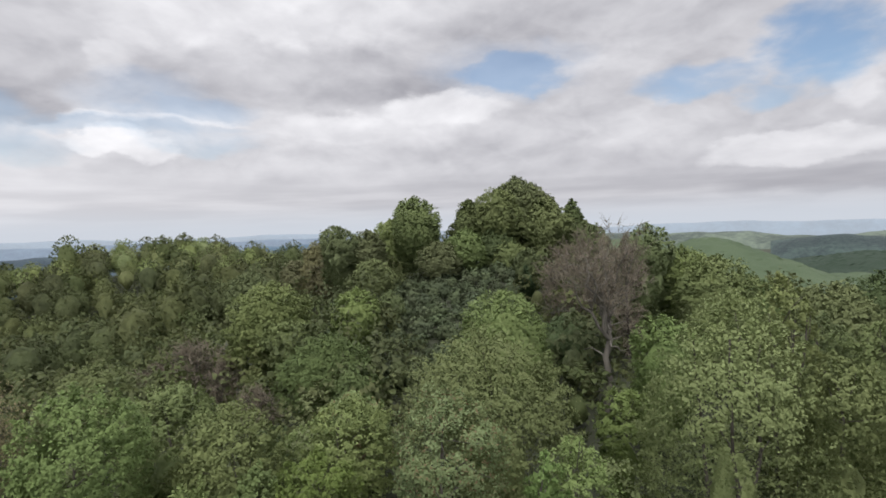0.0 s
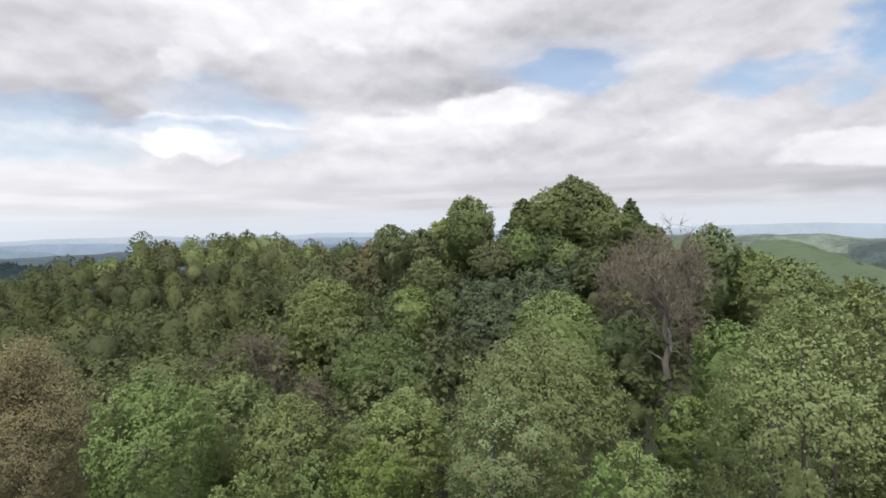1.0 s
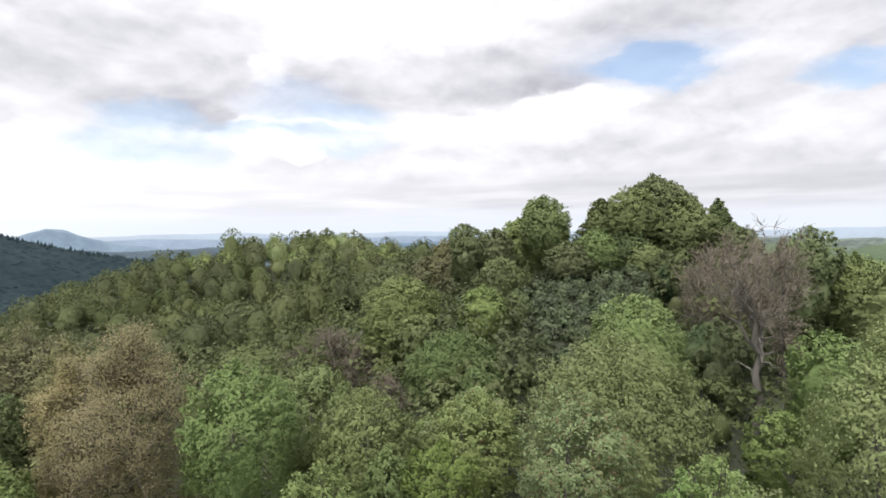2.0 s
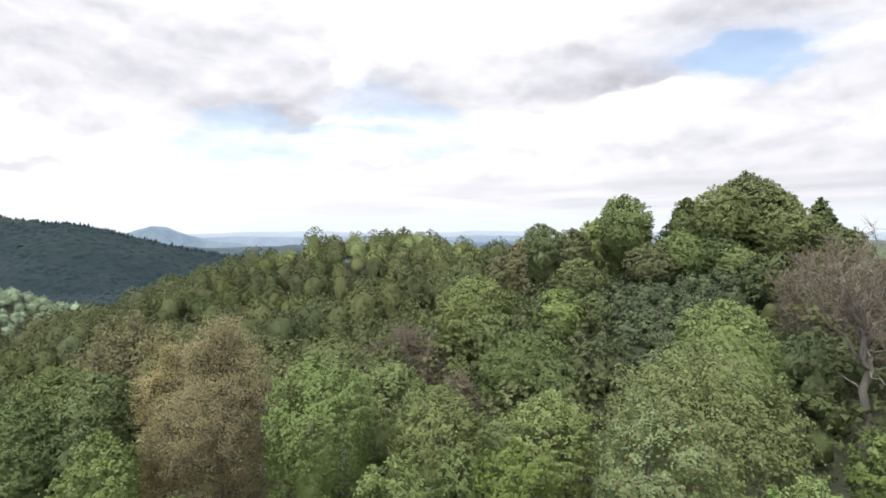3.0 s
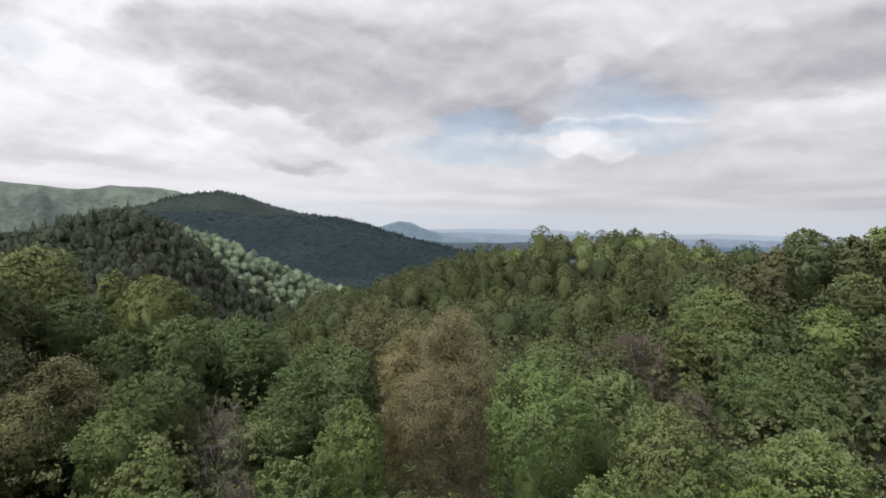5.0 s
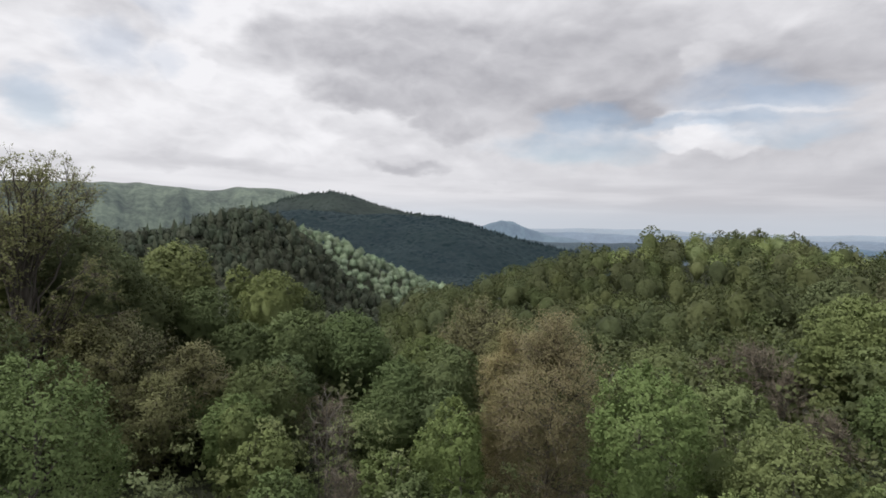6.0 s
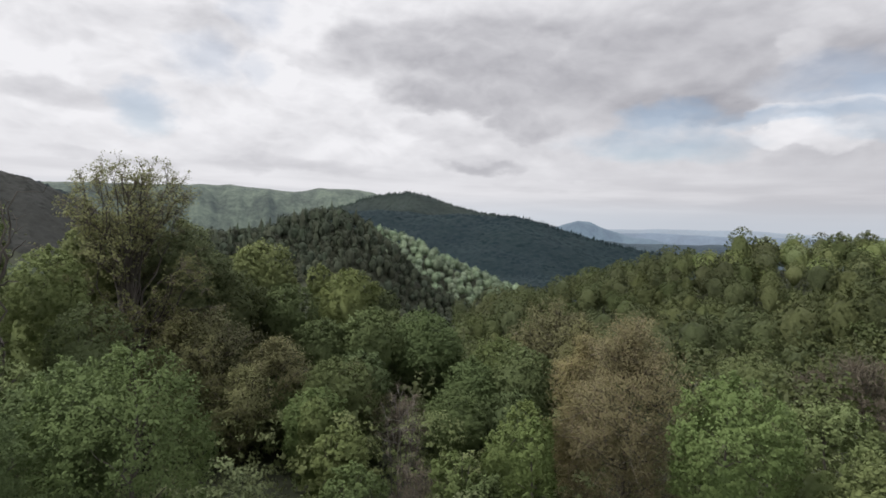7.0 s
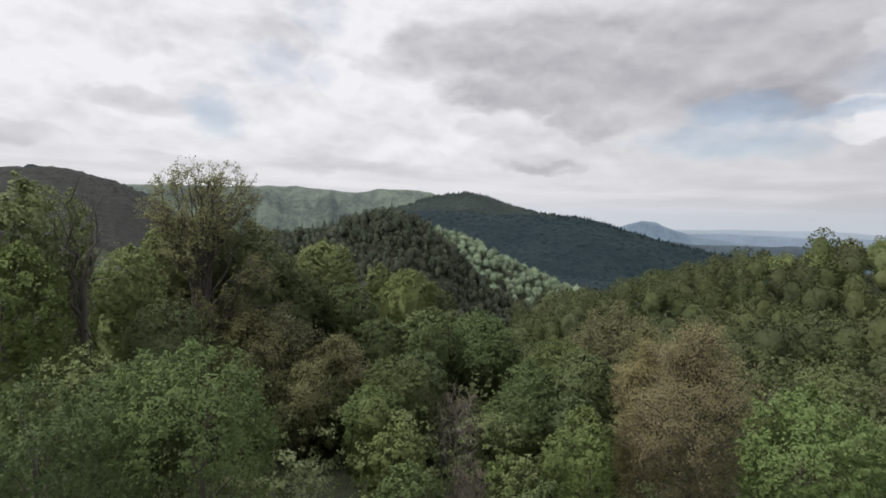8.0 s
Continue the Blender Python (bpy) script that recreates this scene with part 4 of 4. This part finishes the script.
LABELS = {
    "beech": "leafy beech tree with fresh mid-green foliage", "fresh": "bright green young-leaved tree with a full crown",
    "silver": "grey-green shimmering tree with a few brown leaves", "sapling": "slender light-green sapling with soft leaves", "limegreen": "yellow-green several-stemmed tree with an airy crown",
    "olive": "olive-green broadleaf tree in spring leaf", "dark": "deep green dense broadleaf tree", "yellow": "yellowish-green tree with a rounded crown",
    "holly": "dark evergreen tree with a pointed crown", "budding": "tan and copper-budded tree just coming into leaf",
    "deep": "olive-green broadleaf tree in full leaf, darkened as under cloud", "shade_beech": "beech tree with layered leafy boughs, darkened as under cloud", "spire": "olive-green tree with a slim pointed crown",
    "leafing": "brown-olive tree half in leaf with bare twigs showing",
    "veteran": "tall old tree with an open crown of budding twigs", "dead": "dead grey tree with pale broken limbs and forked trunk",
    "snag": "broken dark snag with crooked bare limbs",
    "twiggy": "leafless brown tree with a haze of twigs", "sticks": "bare many-stemmed grey shrub among green trees",
}
SEED = [100]


def plant(kind, az, el, d, radius, near=False, seed=0):
    """A tree whose tip stands at that bearing and height angle, d metres off."""
    SEED[0] += 1
    rng = np.random.default_rng(seed or SEED[0])
    x, y = polar(az, d)
    foot = float(ground_height(x, y)) - 0.2
    height = max(CAM_Z + d * math.tan(radians(el)) - foot, 4.0)
    if kind == "veteran":
        rng = np.random.default_rng(77)
    if kind in ("twiggy", "dead"):
        height, radius = height - 1.0, radius * 0.85
    m = pose(x, y, foot, 0, 0, rng.random() * 360)
    if kind == "snag":
        m = pose(x, y, foot, 2.0, 3.5, 0) @ pose(0, 0, 0, 0, 0, 40)
    category = "tree"
    if kind == "sticks":
        root = bare_tree(height, radius, rng, 0.25, "domed", 16, 3, 4, 1.0, DEADWOOD, TWIG, 0.010, 0.014, stems=7)
        category = "shrub"
    elif kind == "twiggy":
        root = bare_tree(height, radius, rng, 0.2, "bell", 26, 7, 8, twig_r=0.0005 * d)
    elif kind == "veteran":
        root = fan_tree(height, radius * 1.22, rng)
    elif kind == "leafing":
        root = bare_tree(height, radius * 1.15, rng, 0.12, "bell", 36, 7, 6, 0.7, twig_r=0.0003 * d, thick=0.014, buds="leafing", bud_size=0.0026 * d, bud_count=12)
    elif kind == "budding":
        root = bare_tree(height, radius * 1.12, rng, 0.08, "oval", 60, 7, 7, 0.92, twig_r=0.0003 * d, thick=0.014, buds="budding", bud_size=0.0019 * d, bud_count=28)
    elif kind == "dead":
        root = dead_tree(height, radius, rng, 0.58, 12, 10, 20, thick=0.021, twig_r=0.017, reach=(0.84, 1.0), low=5)
    elif kind == "snag":
        root = dead_tree(height, radius, rng, 0.74, 6, 3, 2, BARK, BARK, 0.012, 0.018, (0.84, 1.0), low=4)
    elif near:
        area = np.clip(radius * height / 45.0, 0.3, 1.3)
        root = leafy_tree(kind, height, radius, rng, 0.06, feather=int(800 * area), blades=54, long=0.27, loose=0.45, size=0.0035 * d, core=0.42 if d > 24 else 0.0, crisp=0.34, split=True, **HABIT[kind])
    else:
        area = np.clip(radius * height / 45.0, 0.3, 1.5)
        root = leafy_tree(kind, height, radius, rng, 0.10, feather=int(1150 * area * np.clip(60 / d, 0.8, 1.5)), blades=16, size=(0.0026 if d > 60 else 0.0031) * d, core=0.76, loose=0.6, long=0.17, swell=0.32, bumps=13, crisp=0.15, limbs=12 if d > 60 else 18, **HABIT[kind])
    root.matrix_basis = m
    root.name = "shrub" if kind == "sticks" else "tree"
    return tagged(root, LABELS[kind], category, "trees of the wood")


# ---- planting ----
plant("beech", -6.3, -6.8, 40, 3.4)
plant("beech", -4.4, -11.3, 27, 4.1, near=True)
plant("silver", -0.5, -16.6, 22, 2.3, near=True)
plant("beech", 10.8, -17.0, 29, 2.5, near=True)
plant("fresh", 14.0, -21.6, 24, 1.7, near=True)
plant("sapling", -13.2, -20.9, 20, 1.6, near=True)
plant("sapling", -10.2, -22.5, 19, 0.8, near=True)
plant("fresh", -18.0, -16.3, 31, 1.6, near=True)
plant("limegreen", -28.1, -7.2, 26, 3.6, near=True)
plant("limegreen", -32.5, -5.0, 31, 1.5, near=True)
plant("beech", -36.4, -11.4, 27, 1.7, near=True)
plant("olive", -39.1, -8.6, 33, 2.0)
plant("olive", -34.7, -8.5, 36, 1.7)
plant("fresh", -22.4, -9.1, 38, 2.1)
plant("beech", -24.0, -2.5, 60, 3.7)
plant("olive", -20.7, -0.1, 58, 2.4)
plant("olive", -26.5, -3.3, 56, 3.4)
plant("dark", -29.7, -5.1, 62, 3.2)
plant("olive", -36.1, -5.5, 60, 3.6)
plant("dark", -38.7, -4.7, 66, 3.8)
plant("olive", -33.6, -6.1, 75, 3.7)
plant("twiggy", -15.0, -0.0, 58, 4.4)
plant("twiggy", -18.6, -0.4, 51, 2.7)
plant("twiggy", -11.9, -2.8, 62, 2.7)
plant("dark", -12.6, -9.2, 52, 3.0)
plant("olive", -7.7, 5.1, 100, 5.0)
plant("olive", -5.7, 4.0, 97, 4.0)
plant("olive", -9.8, 4.3, 101, 4.5)
plant("olive", -10.7, 2.9, 97, 4.6)
plant("spire", -13.4, 2.7, 105, 2.8)
plant("olive", 2.6, 3.4, 92, 4.3)
plant("spire", -2.6, 3.1, 100, 3.7)
plant("beech", 5.5, 1.1, 98, 3.8)
plant("beech", -2.5, -0.1, 90, 3.7)
plant("deep", -5.2, 0.0, 94, 3.6)
plant("olive", 0.5, -1.3, 86, 3.3)
plant("olive", -15.0, 0.3, 99, 4.2)
plant("deep", -8.6, -2.3, 76, 1.9)
plant("holly", -8.9, -4.1, 70, 1.3)
plant("olive", -6.9, -1.5, 92, 3.6)
plant("olive", 10.8, 0.6, 88, 2.9)
plant("olive", 8.2, 0.1, 90, 3.5)
plant("leafing", 13.2, -1.5, 96, 3.6)
plant("leafing", 11.5, -2.4, 92, 4.4)
plant("olive", 7.4, -3.0, 82, 3.8)
plant("leafing", 15.2, -3.2, 98, 3.2)
plant("beech", 9.3, -5.9, 56, 2.6)
plant("olive", 5.6, -6.2, 66, 1.9)
plant("yellow", 18.2, -4.9, 58, 4.0)
plant("yellow", 16.6, -8.4, 55, 2.4)
plant("dark", 12.5, -10.6, 46, 4.0)
plant("dark", 9.4, -13.5, 40, 2.0)
plant("olive", 19.8, -3.6, 84, 3.3)
plant("twiggy", 25.2, -9.5, 62, 4.0)
plant("twiggy", 19.5, -14.2, 44, 2.4)
plant("twiggy", 22.6, -11.2, 55, 2.2)
plant("twiggy", 28.5, -11.3, 66, 3.2)
plant("fresh", 35.0, -12.9, 28, 2.6, near=True)
plant("beech", 27.6, -13.6, 33, 2.3, near=True)
plant("beech", 21.9, -16.6, 29, 2.6, near=True)
plant("fresh", 26.3, -23.2, 23, 1.7, near=True)
plant("sapling", 20.0, -22.4, 25, 1.3, near=True)
plant("beech", 14.2, -18.9, 33, 2.0, near=True)
plant("dark", 17.8, -20.3, 38, 1.8)
plant("silver", 10.0, -16.4, 34, 2.1, near=True)
plant("budding", 44.6, -9.5, 31, 3.0, near=True)
plant("budding", 48.9, -11.5, 36, 1.5)
plant("leafing", 50.8, -8.0, 54, 4.2)
plant("leafing", 48.6, -9.5, 46, 2.3)
plant("leafing", 52.9, -9.5, 58, 2.8)
plant("olive", 54.9, -12.5, 46, 2.7)
plant("sapling", 53.7, -18.9, 25, 1.2, near=True)
plant("beech", 56.6, -19.7, 28, 1.1)
plant("olive", 33.1, -11.1, 62, 3.6)
plant("olive", 30.8, -11.8, 70, 3.4)
plant("dark", 65.3, -9.2, 54, 4.1)
plant("deep", 68.4, -9.1, 60, 2.7)
plant("deep", 56.9, -11.7, 52, 3.8)
plant("deep", 53.4, -12.6, 62, 3.1)
plant("leafing", 49.8, -10.0, 62, 3.4)
plant("leafing", 52.8, -12.4, 66, 3.9)
plant("shade_beech", 71.1, -9.0, 50, 2.7)
plant("yellow", 73.3, -5.0, 70, 3.5)
plant("yellow", 76.2, -4.6, 78, 1.8)
plant("deep", 70.4, -6.9, 74, 2.9)
plant("fresh", 54.1, -17.7, 31, 1.6, near=True)
plant("fresh", 61.0, -22.9, 27, 1.2, near=True)
plant("sticks", 67.3, -16.7, 33, 1.9)
plant("twiggy", 66.8, -17.0, 40, 2.5)
plant("yellow", 74.1, -20.1, 29, 1.4, near=True)
plant("deep", 74.4, -13.9, 40, 2.6)
plant("deep", 71.8, -13.2, 46, 2.5)
plant("dark", 59.7, -13.9, 46, 2.8)
plant("dark", 61.4, -17.1, 40, 2.3)
plant("deep", 55.6, -16.8, 42, 2.3)
plant("shade_beech", 72.2, -23.9, 25, 1.4, near=True)
plant("deep", 64.2, -11.5, 62, 3.5)
plant("leafing", 79.4, -15.3, 44, 2.6)
plant("deep", 76.9, -16.6, 36, 1.9)
plant("yellow", 76.4, -17.6, 33, 1.0)
plant("twiggy", 65.6, -22.9, 28, 1.9)
plant("shade_beech", 57.8, -24.6, 26, 1.5, near=True)
plant("sapling", 29.2, -24.3, 24, 1.0)
plant("yellow", 82.1, -2.3, 60, 3.6)
plant("deep", 79.7, -6.5, 54, 2.7)
plant("deep", 85.4, -5.3, 52, 2.8)
plant("leafing", 86.8, -9.6, 44, 3.1)
plant("leafing", 80.7, -12.0, 42, 2.3)
plant("leafing", 72.9, -15.1, 44, 2.6)
plant("deep", 75.8, -10.0, 50, 2.6)
plant("veteran", 93.5, 5.0, 46, 4.0)
plant("olive", 89.6, -0.3, 50, 3.2)
plant("yellow", 96.7, -0.3, 50, 2.6)
plant("olive", 87.4, -2.8, 56, 2.3)
plant("leafing", 89.5, -10.2, 42, 2.9)
plant("yellow", 99.7, -2.7, 40, 2.1)
plant("shade_beech", 97.1, -7.7, 34, 1.8)
plant("yellow", 102.1, -5.0, 44, 1.8)
plant("yellow", 107.6, 2.7, 34, 2.6, near=True)
plant("beech", 108.1, -2.5, 30, 1.8, near=True)
plant("beech", 103.4, -11.4, 27, 1.8, near=True)
plant("shade_beech", 93.2, -11.5, 22, 2.8, near=True)
plant("shade_beech", 99.0, -12.3, 25, 2.0, near=True)
plant("dark", 106.6, -13.5, 18, 1.6, near=True)
plant("shade_beech", 105.1, -16.0, 21, 2.1, near=True)
plant("leafing", 83.9, -14.8, 40, 2.3)
plant("deep", 80.4, -14.9, 42, 2.5)

plant("dead", -16.5, -0.7, 42, 4.4, seed=194)
plant("snag", 102.1, 3.3, 32, 2.6, seed=31)
plant("snag", 108.8, 4.8, 46, 1.6)

# undergrowth that fills the ground between the trees
def off_glade(x, y, r):
    a, d = azimuth_of(x, y), np.hypot(x, y)
    return ~((a > -9) & (a < 6) & (d > 52) & (d < 86))


wood("undergrowth", "low green undergrowth and young trees between the trunks", "olive", prototypes(6, 21, 4.5, 2.4, "round", 90, 17, 0.12, 0.4, 0.02, core=0), (-50, 120, 12, 40), 4.4, 20, (0.7, 1.3), keep=lambda x, y, r: ~((np.abs(azimuth_of(x, y) + 16.5) < 4.5) & (np.hypot(x, y) > 27)))
SHRUBS = prototypes(6, 23, 4.5, 2.6, "dome", 0, 10, 0.26, 0.5, 0.02, core=0.3, level=1, feather=38, loose=0.5)
wood("far_undergrowth", "low green undergrowth under the farther trees", "hill", SHRUBS, (-50, 120, 40, 72), 4.4, 24, (0.7, 1.4), keep=off_glade)
wood("hill_undergrowth", "low green undergrowth on the slopes beyond", "hill", SHRUBS, (-50, 120, 72, 130), 6.8, 25, (0.7, 1.5), keep=off_glade)
# the open glade of dark evergreen scrub below the summit
wood("laurel_scrub", "dark evergreen scrub covering an open glade", "laurel", prototypes(6, 22, 1.4, 1.2, "round", 40, 6, 0.2, 0.3, 0.02, core=0.6, level=1), (-9, 12, 50, 90), 1.8, 21, (0.6, 1.3))
